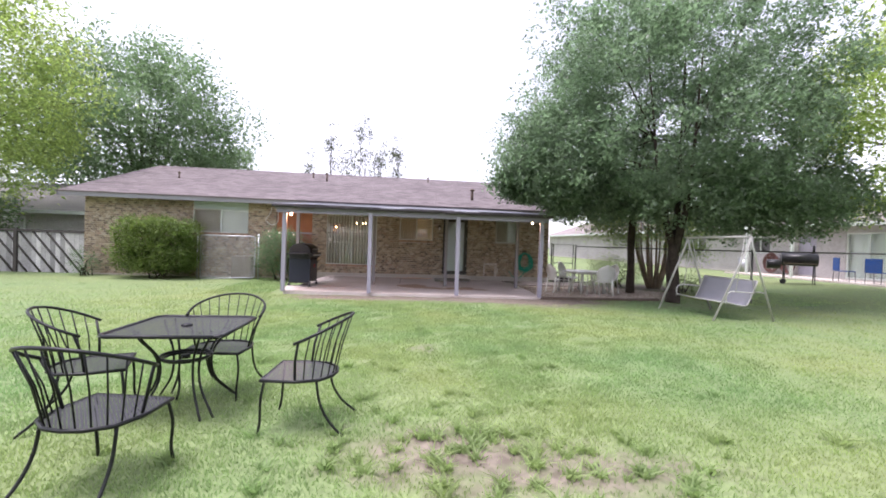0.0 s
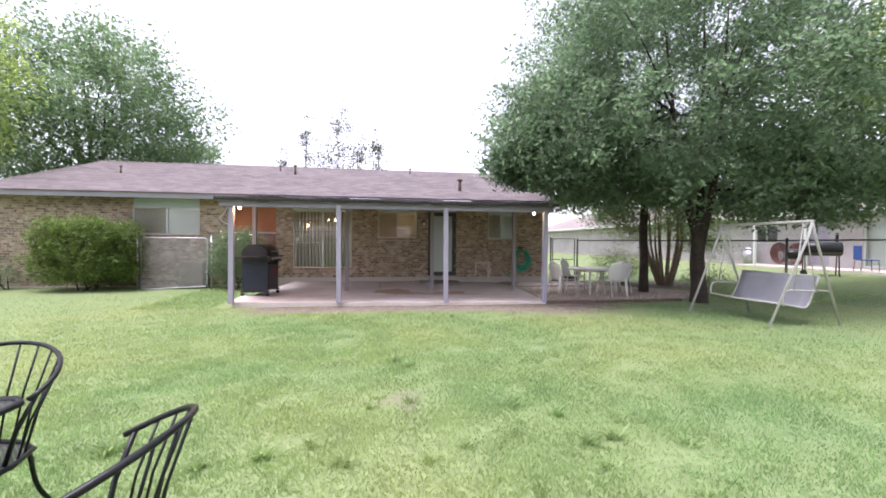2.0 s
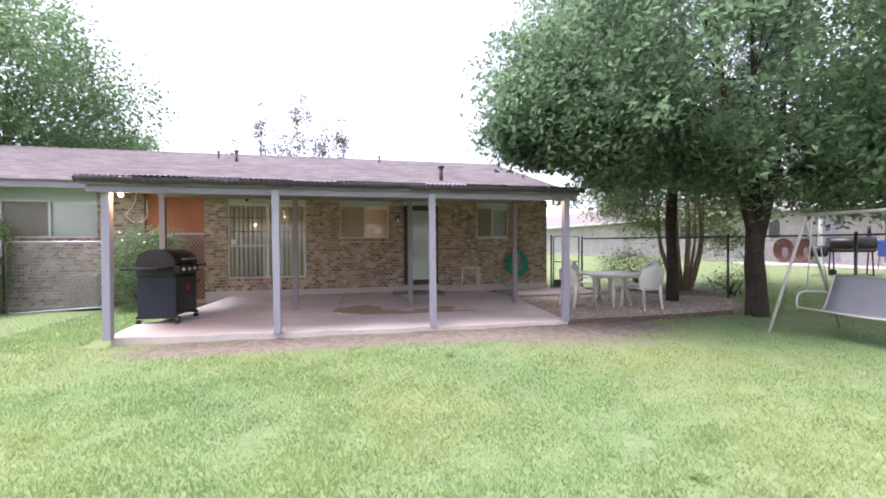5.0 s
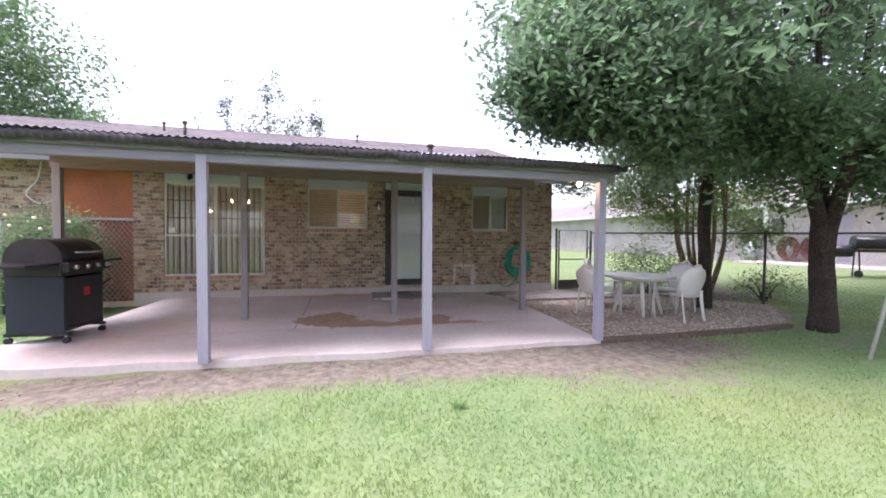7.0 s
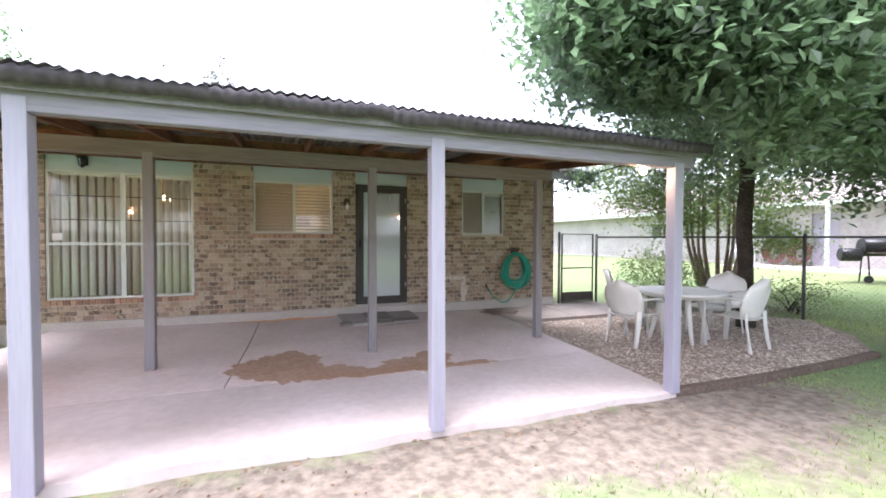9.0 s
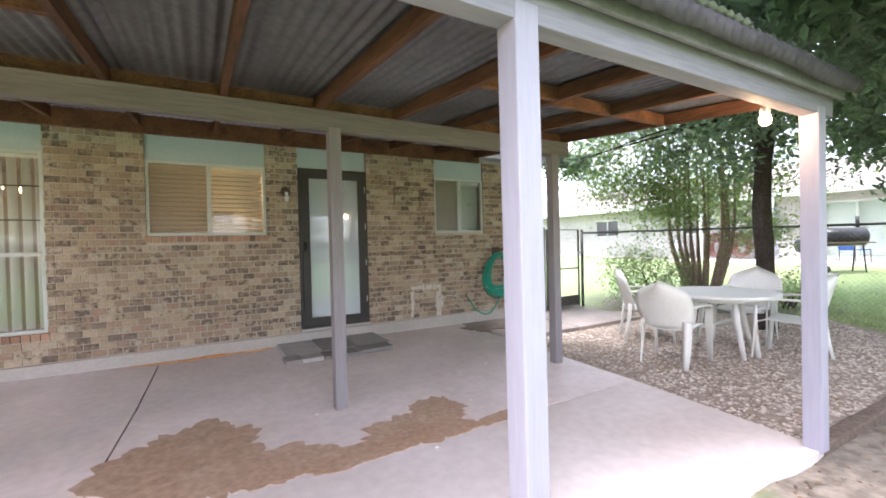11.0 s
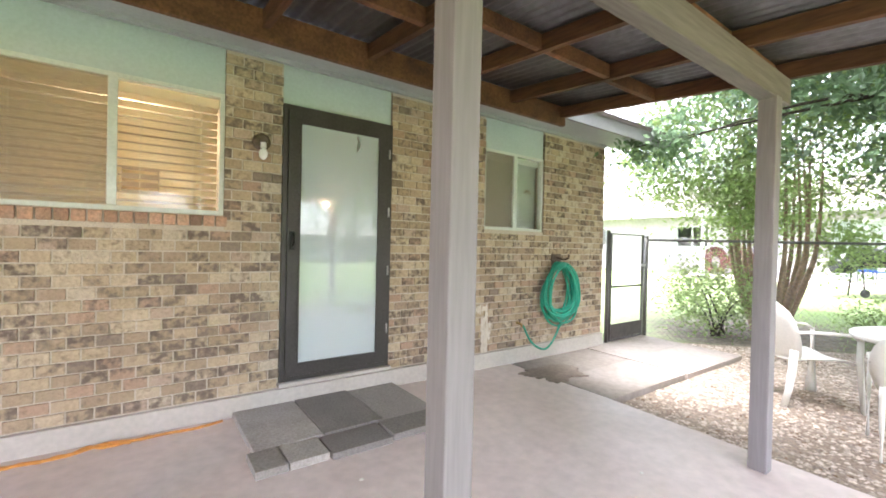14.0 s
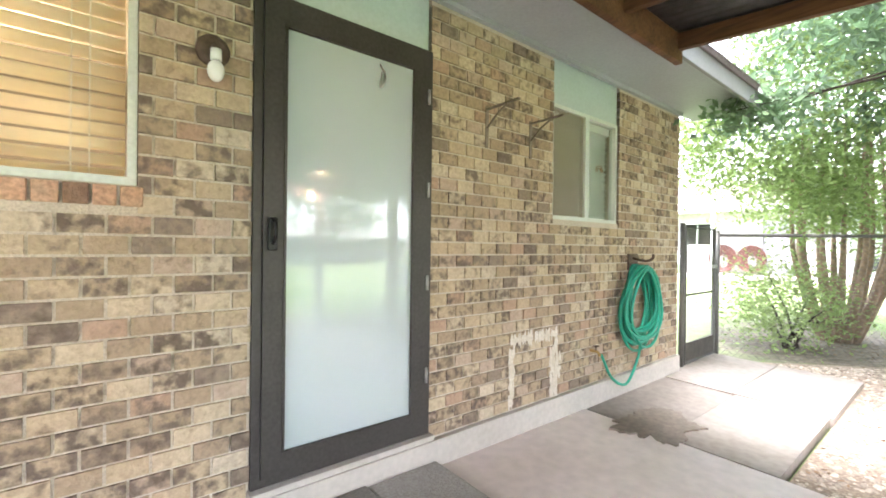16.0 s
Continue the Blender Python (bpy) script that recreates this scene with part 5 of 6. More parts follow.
# ---- resin chairs and table on the gravel ----
def resin_chair():
    c = thing("resin_chair", pose(0, 0, 0), "white moulded resin armchair with an oval back", "chair", "white chairs round the table")
    rows = []
    for i in range(7):
        y = 0.24 - 0.44 * i / 6
        hw = 0.235 - 0.02 * i / 6
        rows.append([(hw * (k / 4 - 1), y, 0.40 - 0.02 * i / 6 - 0.018 * (1 - (k / 4 - 1) ** 2) - (0.03 if i == 0 else 0)) for k in range(9)])
    part("seat", sheet(bmesh.new(), rows, 0.008), white_plastic, c)
    rows = []
    for i in range(11):
        u = i / 10
        z = 0.37 + 0.47 * u
        half = 0.15 + 0.125 * math.sin(math.pi * min(1, u * 0.95 + 0.06)) ** 0.6 - (0.17 * max(0, u - 0.78) / 0.22 if u > 0.78 else 0)
        y = -0.20 - 0.13 * u
        rows.append([(half * (k / 5 - 1), y + 0.075 * (k / 5 - 1) ** 2, z) for k in range(11)])
    part("backrest", sheet(bmesh.new(), rows, 0.008), white_plastic, c, "white oval backrest")
    for s in (-1, 1):
        bm = bmesh.new()
        sheet(bm, [[(s * 0.255 - 0.027, y, z), (s * 0.262, y, z + 0.008), (s * 0.27 + 0.027, y, z)] for y, z in ((-0.20, 0.60), (-0.08, 0.605), (0.08, 0.60), (0.19, 0.59), (0.235, 0.555))], 0.012)
        part("armrest", bm, white_plastic, c)
        part("front_leg", sheet(bmesh.new(), [[(s * 0.25 - w, 0.235 + d, z), (s * 0.262, 0.255 + d, z), (s * 0.275 + w, 0.225 + d, z)] for z, w, d in ((0.56, 0.02, 0), (0.40, 0.026, 0), (0.2, 0.018, 0.015), (0.0, 0.012, 0.03))], 0.01), white_plastic, c)
        part("back_leg", sheet(bmesh.new(), [[(s * 0.20 - w, -0.19 + d, z), (s * 0.212, -0.21 + d, z), (s * 0.225 + w, -0.18 + d, z)] for z, w, d in ((0.45, 0.03, 0), (0.30, 0.03, -0.01), (0.15, 0.022, -0.03), (0.0, 0.014, -0.06))], 0.01), white_plastic, c)
    return c


TBL = (5.98, 12.66)
rc = resin_chair()
rc.matrix_basis = pose(5.18, 12.72, -0.092, 0, 0, -80) @ Matrix.Scale(1.05, 4)
copy_thing(rc, pose(6.30, 12.06, -0.092, 0, 0, 8) @ Matrix.Scale(1.05, 4))
copy_thing(rc, pose(5.90, 13.55, -0.092, 0, 0, -135) @ Matrix.Scale(1.05, 4))
copy_thing(rc, pose(6.85, 12.75, -0.092, 0, 0, 95) @ Matrix.Scale(1.05, 4))
t = thing("resin_table", pose(TBL[0], TBL[1], -0.092), "round white resin table standing on gravel", "table")
bm = bmesh.new()
R = 0.59
tube(bm, [(0, 0, 0.655), (0, 0, 0.66), (0, 0, 0.695), (0, 0, 0.70)], [R - 0.03, R, R, R - 0.012], 48)
part("tabletop", bm, white_plastic, t)
part("apron", T([(0.42 * math.cos(2 * math.pi * i / 32), 0.42 * math.sin(2 * math.pi * i / 32), 0.63) for i in range(33)], 0.022, 6), white_plastic, t)
for k in range(4):
    a = math.pi / 4 + k * math.pi / 2 + 0.3
    ca, sa = math.cos(a), math.sin(a)
    part("leg", T([(0.26 * ca, 0.26 * sa, 0.65), (0.30 * ca, 0.30 * sa, 0.4), (0.40 * ca, 0.40 * sa, 0.0)], [0.04, 0.032, 0.024], 8), white_plastic, t)
part("cross_stretcher", T([(-0.3, 0, 0.33), (0.3, 0, 0.33)], 0.02, 8), white_plastic, t)


# ---- gas grill ----
def gas_grill():
    g = thing("gas_grill", pose(-2.52, 12.58, -0.02, 0, 0, 84) @ Matrix.Scale(1.08, 4), "black gas grill on a wheeled cart on the patio", "grill")
    # local: front faces -y (towards +x in the yard), width along x
    w, d = 0.33, 0.27
    part("cart_side", B(-w, -w + 0.02, -d, d, 0.12, 0.72, bevel=0.004), grill_blue, g, "slate side panel")
    part("cart_side", B(w - 0.02, w, -d, d, 0.12, 0.72, bevel=0.004), grill_blue, g, "slate side panel")
    part("cart_floor", B(-w + 0.021, w - 0.021, -d, d, 0.13, 0.16), grill_black, g)
    part("cart_back", B(-w + 0.021, w - 0.021, d - 0.02, d, 0.161, 0.72), grill_black, g)
    dr = part("cart_door", B(-w + 0.022, w - 0.022, -d - 0.008, -d + 0.012, 0.17, 0.70, bevel=0.006), grill_black, g)
    part("badge", B(-0.03, 0.07, -d - 0.012, -d - 0.0085, 0.48, 0.57), red_badge, dr, "small red badge")
    part("firebox", B(-w - 0.03, w + 0.03, -d, d, 0.721, 0.86, bevel=0.015), grill_black, g)
    panel = part("control_panel", B(-w - 0.03, w + 0.03, -d - 0.07, -d - 0.001, 0.76, 0.87, bevel=0.015), grill_black, g)
    for k in range(4):
        x = -0.27 + k * 0.18
        part("knob", T([(x, -d - 0.068, 0.815), (x, -d - 0.10, 0.815), (x, -d - 0.108, 0.815)], [0.028, 0.026, 0.018], 14), steel, panel, "pale control knob")
    rows = []
    for i in range(13):
        a = math.pi * i / 12
        rows.append([(x, -math.cos(a) * (d + 0.005), 0.865 + 0.255 * math.sin(a) ** 0.75) for x in (-w - 0.02, -w * 0.5, 0, w * 0.5, w + 0.02)])
    lid = part("lid", sheet(bmesh.new(), rows, 0.008), grill_black, g, "black domed lid")
    for s in (-1, 1):
        bm = bmesh.new()
        x = s * (w + 0.02)
        vs = [bm.verts.new((x, r[0][1], r[0][2])) for r in rows]
        bm.faces.new(vs)
        part("lid_end", bm, grill_black, lid)
    part("lid_handle", T([(-0.2, -d - 0.03, 0.97), (-0.2, -d - 0.06, 0.97), (0.2, -d - 0.06, 0.97), (0.2, -d - 0.03, 0.97)], 0.012, 8), steel, lid)
    part("side_shelf", B(-w - 0.48, -w - 0.032, -d + 0.02, d - 0.04, 0.835, 0.865, bevel=0.008), grill_black, g)
    part("side_shelf", B(w + 0.032, w + 0.45, -d + 0.02, d - 0.04, 0.835, 0.865, bevel=0.008), grill_black, g)
    part("side_handle", T([(w, -d + 0.05, 0.52), (w + 0.14, -d + 0.02, 0.60), (w + 0.2, -d + 0.02, 0.62)], 0.01, 6), grill_black, g)
    for x in (-w + 0.03, w - 0.03):
        part("base_rail", B(x - 0.02, x + 0.02, -d - 0.03, d + 0.03, 0.085, 0.12), grill_black, g)
        for y in (-d, d):
            cs = part("caster", T([(x - 0.018, y, 0.037), (x + 0.018, y, 0.037)], 0.036, 14), grill_black, g)
            part("caster_fork", T([(x, y, 0.05), (x, y, 0.09)], 0.014, 8), steel, cs)


gas_grill()

# ---- leaning chain-link panel and its posts, the air conditioner ----
pn = thing("wire_gate", pose(-5.45, 14.93, -0.12), "galvanised chain-link gate leaf standing before the wall", "gate")
out = [(-0.88, 0, 0.05), (-0.88, 0, 1.40), (-0.82, 0, 1.46), (0.80, 0, 1.46), (0.86, 0, 1.40), (0.86, 0, 0.12), (0.80, 0, 0.07), (-0.80, 0, 0.0), (-0.88, 0, 0.05)]
part("panel_frame", T(out, 0.02, 8), galv, pn)
bm = bmesh.new()
sheet(bm, [[(-0.87, 0.005, 0.04), (0.85, 0.005, 0.08)], [(-0.87, 0.005, 1.45), (0.85, 0.005, 1.45)]], 0, False, True)
part("chain_link", bm, chain_pale, pn, "pale woven wire")
for x in (-1.0, 0.95):
    p = part("post", T([(x, 0.06, -0.1), (x, 0.06, 1.55)], 0.027, 10), galv, pn)
ac = thing("air_conditioner", pose(-5.05, 15.18, -0.12), "tan louvred air conditioner unit behind the panel", "air conditioner")
part("housing", B(-0.32, 0.32, -0.2, 0.3, 0.05, 0.78, bevel=0.02), ac_m, ac)
for k in range(11):
    part("louvre", B(-0.29, 0.29, -0.222, -0.202, 0.11 + k * 0.058, 0.14 + k * 0.058), ac_m, ac)
solo("wall_cable", T(curve_pts([(-4.25, 15.60, 2.52), (-4.3, 15.58, 2.2), (-4.45, 15.55, 1.95), (-4.25, 15.55, 1.78), (-4.05, 15.58, 1.9), (-4.06, 15.61, 2.3)], 24), 0.012, 6), white_plastic, "white cable looped against the brick wall", "cable")


# ---- fittings on the house wall ----
def porch_bulb(x, y, z, label):
    b = thing("porch_light", pose(x, y, z), label, "lamp", "patio lamps")
    part("socket", T([(0, 0, 0.075), (0, 0, 0.04), (0, 0, 0.03)], [0.03, 0.028, 0.02], 12), bulb_off, b)
    part("bulb", ball(bmesh.new(), 0, 0, 0, 0.032, 0.032, 0.038, 14, 10), bulb_on, b, "lit warm bulb").visible_shadow = False


porch_bulb(-2.60, 11.26, 1.955, "lit bare bulb under the patio beam")
porch_bulb(3.82, 11.26, 1.955, "lit bare bulb under the patio beam")

sc = thing("wall_sconce", pose(1.735, WY, 1.95), "dark wall lamp holder with an unlit white bulb", "lamp")
part("backplate", T([(0, 0.005, 0), (0, -0.02, 0), (0, -0.03, 0)], [0.06, 0.06, 0.04], 20), rust_iron, sc)
part("arm", T([(0, -0.02, 0), (0, -0.065, -0.005), (0, -0.07, -0.03)], 0.016, 8), rust_iron, sc)
part("socket", T([(0, -0.07, -0.015), (0, -0.07, -0.055)], 0.02, 12), bulb_off, sc)
part("bulb", ball(bmesh.new(), 0, -0.07, -0.095, 0.03, 0.03, 0.042, 14, 10), bulb_off, sc, "unlit white bulb")

ln = thing("wall_lantern", pose(-1.91, WY, 2.40), "black coach lantern above the large window", "lantern")
part("backplate", B(-0.04, 0.04, -0.012, 0.028, -0.06, 0.06, bevel=0.006), black_iron, ln)
part("cap", T([(0, -0.07, 0.10), (0, -0.07, 0.05), (0, -0.07, 0.045)], [0.012, 0.075, 0.07], 8), black_iron, ln)
part("lamp_glass", T([(0, -0.07, 0.045), (0, -0.07, -0.07)], [0.055, 0.035], 6), pane_m, ln)
part("lamp_base", T([(0, -0.07, -0.07), (0, -0.07, -0.10)], [0.04, 0.015], 6), black_iron, ln)
for k in range(6):
    a = k * math.pi / 3
    part("bar", T([(0.056 * math.cos(a), -0.07 + 0.056 * math.sin(a), 0.045), (0.036 * math.cos(a), -0.07 + 0.036 * math.sin(a), -0.07)], 0.004, 5), black_iron, ln)

ch = thing("chandelier", pose(-1.25, 16.9, 1.95), "small brass chandelier with lit candle bulbs indoors", "chandelier")
part("stem", T([(0, 0, 0.57), (0, 0, 0.0), (0, 0, -0.06)], [0.008, 0.012, 0.025], 8), brass, ch)
for k in range(5):
    a = k * 2 * math.pi / 5
    part("arm", T(curve_pts([(0, 0, 0), (0.1 * math.cos(a), 0.1 * math.sin(a), -0.06), (0.19 * math.cos(a), 0.19 * math.sin(a), 0.02)], 8), 0.007, 6), brass, ch)
    part("bulb", ball(bmesh.new(), 0.19 * math.cos(a), 0.19 * math.sin(a), 0.06, 0.022, 0.022, 0.04, 10, 8), candle_on, ch).visible_shadow = False

for bx, bz in ((3.23, 2.05), (3.64, 2.04)):
    br = thing("shelf_bracket", pose(bx, WY - 0.004, bz - 0.12), "dull tan-grey iron shelf bracket on the brick", "bracket", "shelf brackets")
    part("upright", B(-0.011, 0.011, -0.006, 0.002, -0.12, 0.13), ac_m, br)
    part("shelf_arm", B(-0.011, 0.011, -0.26, -0.006, 0.11, 0.118), ac_m, br)
    part("brace", T([(0, -0.004, 0.0), (0, -0.09, 0.07), (0, -0.17, 0.11)], 0.007, 6), ac_m, br)

hose = thing("garden_hose", pose(5.03, WY - 0.06, 0.76), "green garden hose coiled on a wall hanger", "hose")
rng = np.random.default_rng(12)
for k in range(14):
    rx, rz = 0.15 + 0.18 * rng.random(), 0.25 + 0.105 * rng.random()
    cz, cx, yy, tl = -0.03 - 0.05 * rng.random(), rng.normal(0, 0.02), -0.009 * k + 0.03, rng.normal(0, 0.06)
    pts = []
    for i in range(33):
        a = 2 * math.pi * i / 32
        px, pz = rx * math.sin(a) * (1 - 0.22 * math.cos(a)), rz * math.cos(a)
        pts.append((cx + px * math.cos(tl) - pz * math.sin(tl), yy + 0.01 * math.sin(a * 2 + k), cz + 0.34 - rz + pz + px * math.sin(tl)))
    part("coil", T(pts, 0.0115, 7), hose_m, hose)
part("hose_tail", T(curve_pts([(0.05, -0.02, -0.30), (-0.05, -0.03, -0.50), (-0.25, -0.04, -0.67), (-0.48, -0.04, -0.58), (-0.62, -0.03, -0.38)], 24), 0.0115, 7), hose_m, hose)
bm = T(curve_pts([(0, 0.05, 0.36), (0, -0.06, 0.34), (0, -0.12, 0.36), (0, -0.13, 0.40)], 8), 0.012, 6)
box(bm, -0.08, 0.08, 0.045, 0.058, 0.26, 0.40)
part("hanger", bm, rust_iron, hose, "dark metal hose hanger")
tap = thing("wall_tap", pose(4.40, WY, 0.40), "small brass garden tap in the brick wall", "tap")
part("spout", T(curve_pts([(0, 0.02, 0), (0, -0.06, 0), (0, -0.085, -0.03)], 8), 0.012, 8), brass, tap)
part("wheel", T([(0, -0.05, 0.01), (0, -0.05, 0.035), (0, -0.05, 0.043)], [0.006, 0.006, 0.026], 10), rust_iron, tap)

# overspray of white paint where a small shelf once stood
spray = bmesh.new()
for x0, x1, z0, z1, n in ((3.455, 3.50, 0.16, 0.57, 60), (3.88, 3.96, 0.13, 0.55, 90), (3.47, 3.96, 0.585, 0.60, 70), (3.95, 4.0, 0.25, 0.45, 16)):
    r = random.Random(n)
    for k in range(n):
        cx, cz = r.uniform(x0, x1), r.uniform(z0, z1)
        a, b = r.uniform(0.005, 0.013), r.uniform(0.02, 0.06)
        vs = [spray.verts.new((cx + a * math.cos(q * 0.785) * r.uniform(0.6, 1.2), WY - 0.0065 - 0.0004 * k * 0.2, cz + b * math.sin(q * 0.785) * r.uniform(0.6, 1.2))) for q in range(8)]
        spray.faces.new(vs)
solo("paint_mark", spray, white_spray, "white spray paint outline left on the brick", "paint mark", kind="structure")

# pavers as a step before the door
step = thing("paver_step", pose(0, 0, 0), "dark grey concrete pavers laid as a door step", "step")
for k, (x0, x1, y0, y1) in enumerate(((1.57, 1.985, 14.945, 15.60), (1.995, 2.405, 14.95, 15.60), (2.415, 2.83, 14.94, 15.595),
                                      (1.53, 1.70, 14.70, 14.935), (1.708, 1.935, 14.705, 14.935), (1.945, 2.34, 14.69, 14.935), (2.35, 2.76, 14.70, 14.93))):
    bm = B(x0, x1, y0, y1, 0, 0.045, bevel=0.006)
    for v in bm.verts:
        v.co.z += patio_top(2.1, v.co.y) + 0.005 * math.sin(k * 2.3)
    part("paver", bm, paver_m, step)
cord = thing("warning_tape", pose(0, 0, 0), "crumpled orange tape lying along the wall's foot", "tape")
rt = random.Random(5)
for k in range(4):
    a, b = ((-2.0, 0.3), (0.1, 1.5), (0.25, 1.1), (0.4, 1.0))[k]
    line = [(a + (b - a) * i / 9, 15.53 + rt.uniform(-0.035, 0.03), float(slab_z(15.5)) + 0.008 + rt.uniform(0, 0.012) * (k > 0)) for i in range(10)]
    part("tape", T(curve_pts(line, 36), 0.006 if k == 0 else 0.009, 5), orange_cord, cord)

# small litter on patio and lawn
r = random.Random(21)
for k in range(9):
    x, y = r.uniform(1.5, 3.8), r.uniform(12.2, 15.0)
    bm = ball(bmesh.new(), 0, 0, 0, 0.014, 0.010, 0.005, 7, 5)
    o = solo("paper_scrap", bm, white_plastic, "tiny pale scrap lying on the patio", "litter", "scraps on the patio")
    o.location = (x, y, patio_top(x, y) + 0.005)

# ---- neighbours ----
nb = thing("neighbour_house", pose(19.7, 9.0, 0.27), "pale painted brick house with a pinkish shingle roof", "house")
part("footing", B(-0.02, 0.2, -3.0, 42, 0, 0.119), foundation, nb)
def nb_wall():
    bm = wall_boxes(-3, 42, 0.12, 2.55, 0, 0.2, [(5.4, 7.2, 0.13, 2.1), (8.5, 9.4, 0.13, 2.08), (10.9, 12.2, 1.1, 2.0), (15.5, 17.0, 1.1, 2.0)])
    bm.transform(Matrix(((0, 1, 0, 0), (1, 0, 0, 0), (0, 0, 1, 0), (0, 0, 0, 1))))
    return bm
part("wall", nb_wall(), pale_wall, nb, "pale painted brick")
part("wall", B(0, 9, 42, 42.2, 0, 2.55), pale_wall, nb)
part("wall", B(0, 9, -3.2, -3.0, 0, 2.55), pale_wall, nb)
part("floor", B(0.2, 9, -3, 42, 0.02, 0.1), plaster, nb)
part("inner_wall", B(3.0, 3.1, -3, 42, 0.1, 2.5), plaster, nb)
part("ceiling_board", B(0.2, 9, -3, 42, 2.5, 2.54), plaster, nb)
part("door", B(0.06, 0.1, 8.51, 9.39, 0.13, 2.07), post_m, nb, "grey painted door")
for y0, y1 in ((10.9, 12.2), (15.5, 17.0)):
    wf = frame_rect(bmesh.new(), y0, y1, 1.1, 2.0, 0.05, 0.03, 0.1)
    box(wf, (y0 + y1) / 2 - 0.02, (y0 + y1) / 2 + 0.02, 0.03, 0.1, 1.15, 1.95)
    wf.transform(Matrix(((0, 1, 0, 0), (1, 0, 0, 0), (0, 0, 1, 0), (0, 0, 0, 1))))
    w = part("window", wf, white_frame, nb)
    part("pane", B(0.07, 0.075, y0 + 0.05, y1 - 0.05, 1.15, 1.95), pane_m, w)
wf = frame_rect(bmesh.new(), 5.4, 7.2, 0.13, 2.1, 0.06, 0.03, 0.1)
box(wf, 6.27, 6.33, 0.03, 0.1, 0.19, 2.04)
wf.transform(Matrix(((0, 1, 0, 0), (1, 0, 0, 0), (0, 0, 1, 0), (0, 0, 0, 1))))
w = part("sliding_door", wf, white_frame, nb)
part("pane", B(0.07, 0.075, 5.46, 7.14, 0.19, 2.04), pane_m, w)
part("curtain", B(0.2, 0.22, 5.4, 7.2, 0.13, 2.1), vblind_m, w)
turn = Matrix(((0, -1, 0, 0), (1, 0, 0, 0), (0, 0, 1, 0), (0, 0, 0, 1)))
bm = bmesh.new()
sheet(bm, [[(-0.6, -3.6, 2.45), (-0.6, 42.6, 2.45)], [(4.6, -3.6, 4.15), (4.6, 42.6, 4.15)], [(9.8, -3.6, 2.45), (9.8, 42.6, 2.45)]], 0.06, False)
rf = part("roof", bm, shingle_pale, nb, "pinkish brown shingle roof")
part("fascia", B(-0.64, -0.605, -3.6, 42.6, 2.36, 2.52), white_frame, nb)
part("soffit", B(-0.6, 0.0, -3.6, 42.6, 2.40, 2.43), white_frame, nb)
for y in (7.9, 10.3):
    part("porch_post", B(-1.9, -1.8, y, y + 0.1, 0.0, 2.4), white_frame, nb)
solo("neighbour_patio", B(17.7, 19.65, 12.5, 20.6, 0.0, 0.33, bevel=0.01), concrete, "pale concrete patio of the neighbouring house", "patio", kind="structure")
for k, (y, s) in enumerate(((19.55, 0.46), (18.65, 0.44))):
    hr = thing("hose_reel", pose(19.55, y, 0.90), "reddish brown hose coiled on the neighbour's wall", "hose", "hose coils on the neighbour's wall")
    for q in range(9):
        rx, rz = s * (0.36 + 0.078 * q), s * (0.62 + 0.058 * q)
        part("coil", T([(-0.06 - 0.012 * q, rx * math.sin(2 * math.pi * i / 24 + q), rz * math.cos(2 * math.pi * i / 24 + q) - 0.012 * (8 - q)) for i in range(25)], 0.02, 6), red_hose, hr)
    part("hanger", B(-0.12, 0.14, -0.05, 0.05, 0.1, 0.16), rust_iron, hr)

sm = thing("barrel_smoker", pose(15.6, 14.5, float(gz(15.6, 14.5)), 0, 0, -40), "black barrel smoker with a side firebox on the neighbour's lawn", "smoker")
part("barrel", T([(-0.55, 0, 0.95), (-0.53, 0, 0.95), (0.53, 0, 0.95), (0.55, 0, 0.95)], [0.22, 0.25, 0.25, 0.22], 20), grill_black, sm)
part("firebox", T([(-1.0, 0, 0.74), (-0.98, 0, 0.74), (-0.58, 0, 0.74), (-0.56, 0, 0.74)], [0.15, 0.18, 0.18, 0.16], 16), grill_black, sm)
part("chimney", T([(0.42, 0, 1.15), (0.42, 0, 1.5)], 0.045, 10), grill_black, sm)
part("front_shelf", B(-0.5, 0.5, -0.48, -0.24, 0.78, 0.81), edging_m, sm)
for x in (-0.45, 0.45):
    for y in (-0.18, 0.18):
        part("leg", T([(x, y * 0.7, 0.8), (x, y * 1.3, 0.0)], 0.02, 6), grill_black, sm)
part("wheel", T([(-0.5, -0.30, 0.1), (-0.5, -0.26, 0.1)], 0.1, 14), grill_black, sm)

for k, (x, y) in enumerate(((18.1, 14.9), (18.2, 13.8))):
    pc = thing("patio_chair", pose(x, y, 0.33, 0, 0, 60 + 40 * k), "blue sling patio chair on the neighbour's patio", "chair", "neighbour's patio chairs")
    part("seat", B(-0.26, 0.26, -0.25, 0.25, 0.40, 0.43, bevel=0.01), blue_cloth, pc)
    part("backrest", B(-0.26, 0.26, 0.25, 0.29, 0.43, 0.95, bevel=0.01), blue_cloth, pc)
    for a in (-0.24, 0.24):
        for b in (-0.23, 0.25):
            part("leg", T([(a, b, 0.4), (a, b * 1.1, 0)], 0.014, 6), dark_tube, pc)
bin_t = thing("rubbish_bin", pose(19.2, 21.0, 0.26), "grey metal bin against the neighbour's wall", "bin")
part("body", T([(0, 0, 0), (0, 0, 0.8)], [0.24, 0.28], 18), galv, bin_t)
part("lid", T([(0, 0, 0.8), (0, 0, 0.84), (0, 0, 0.9)], [0.30, 0.30, 0.05], 18), galv, bin_t)

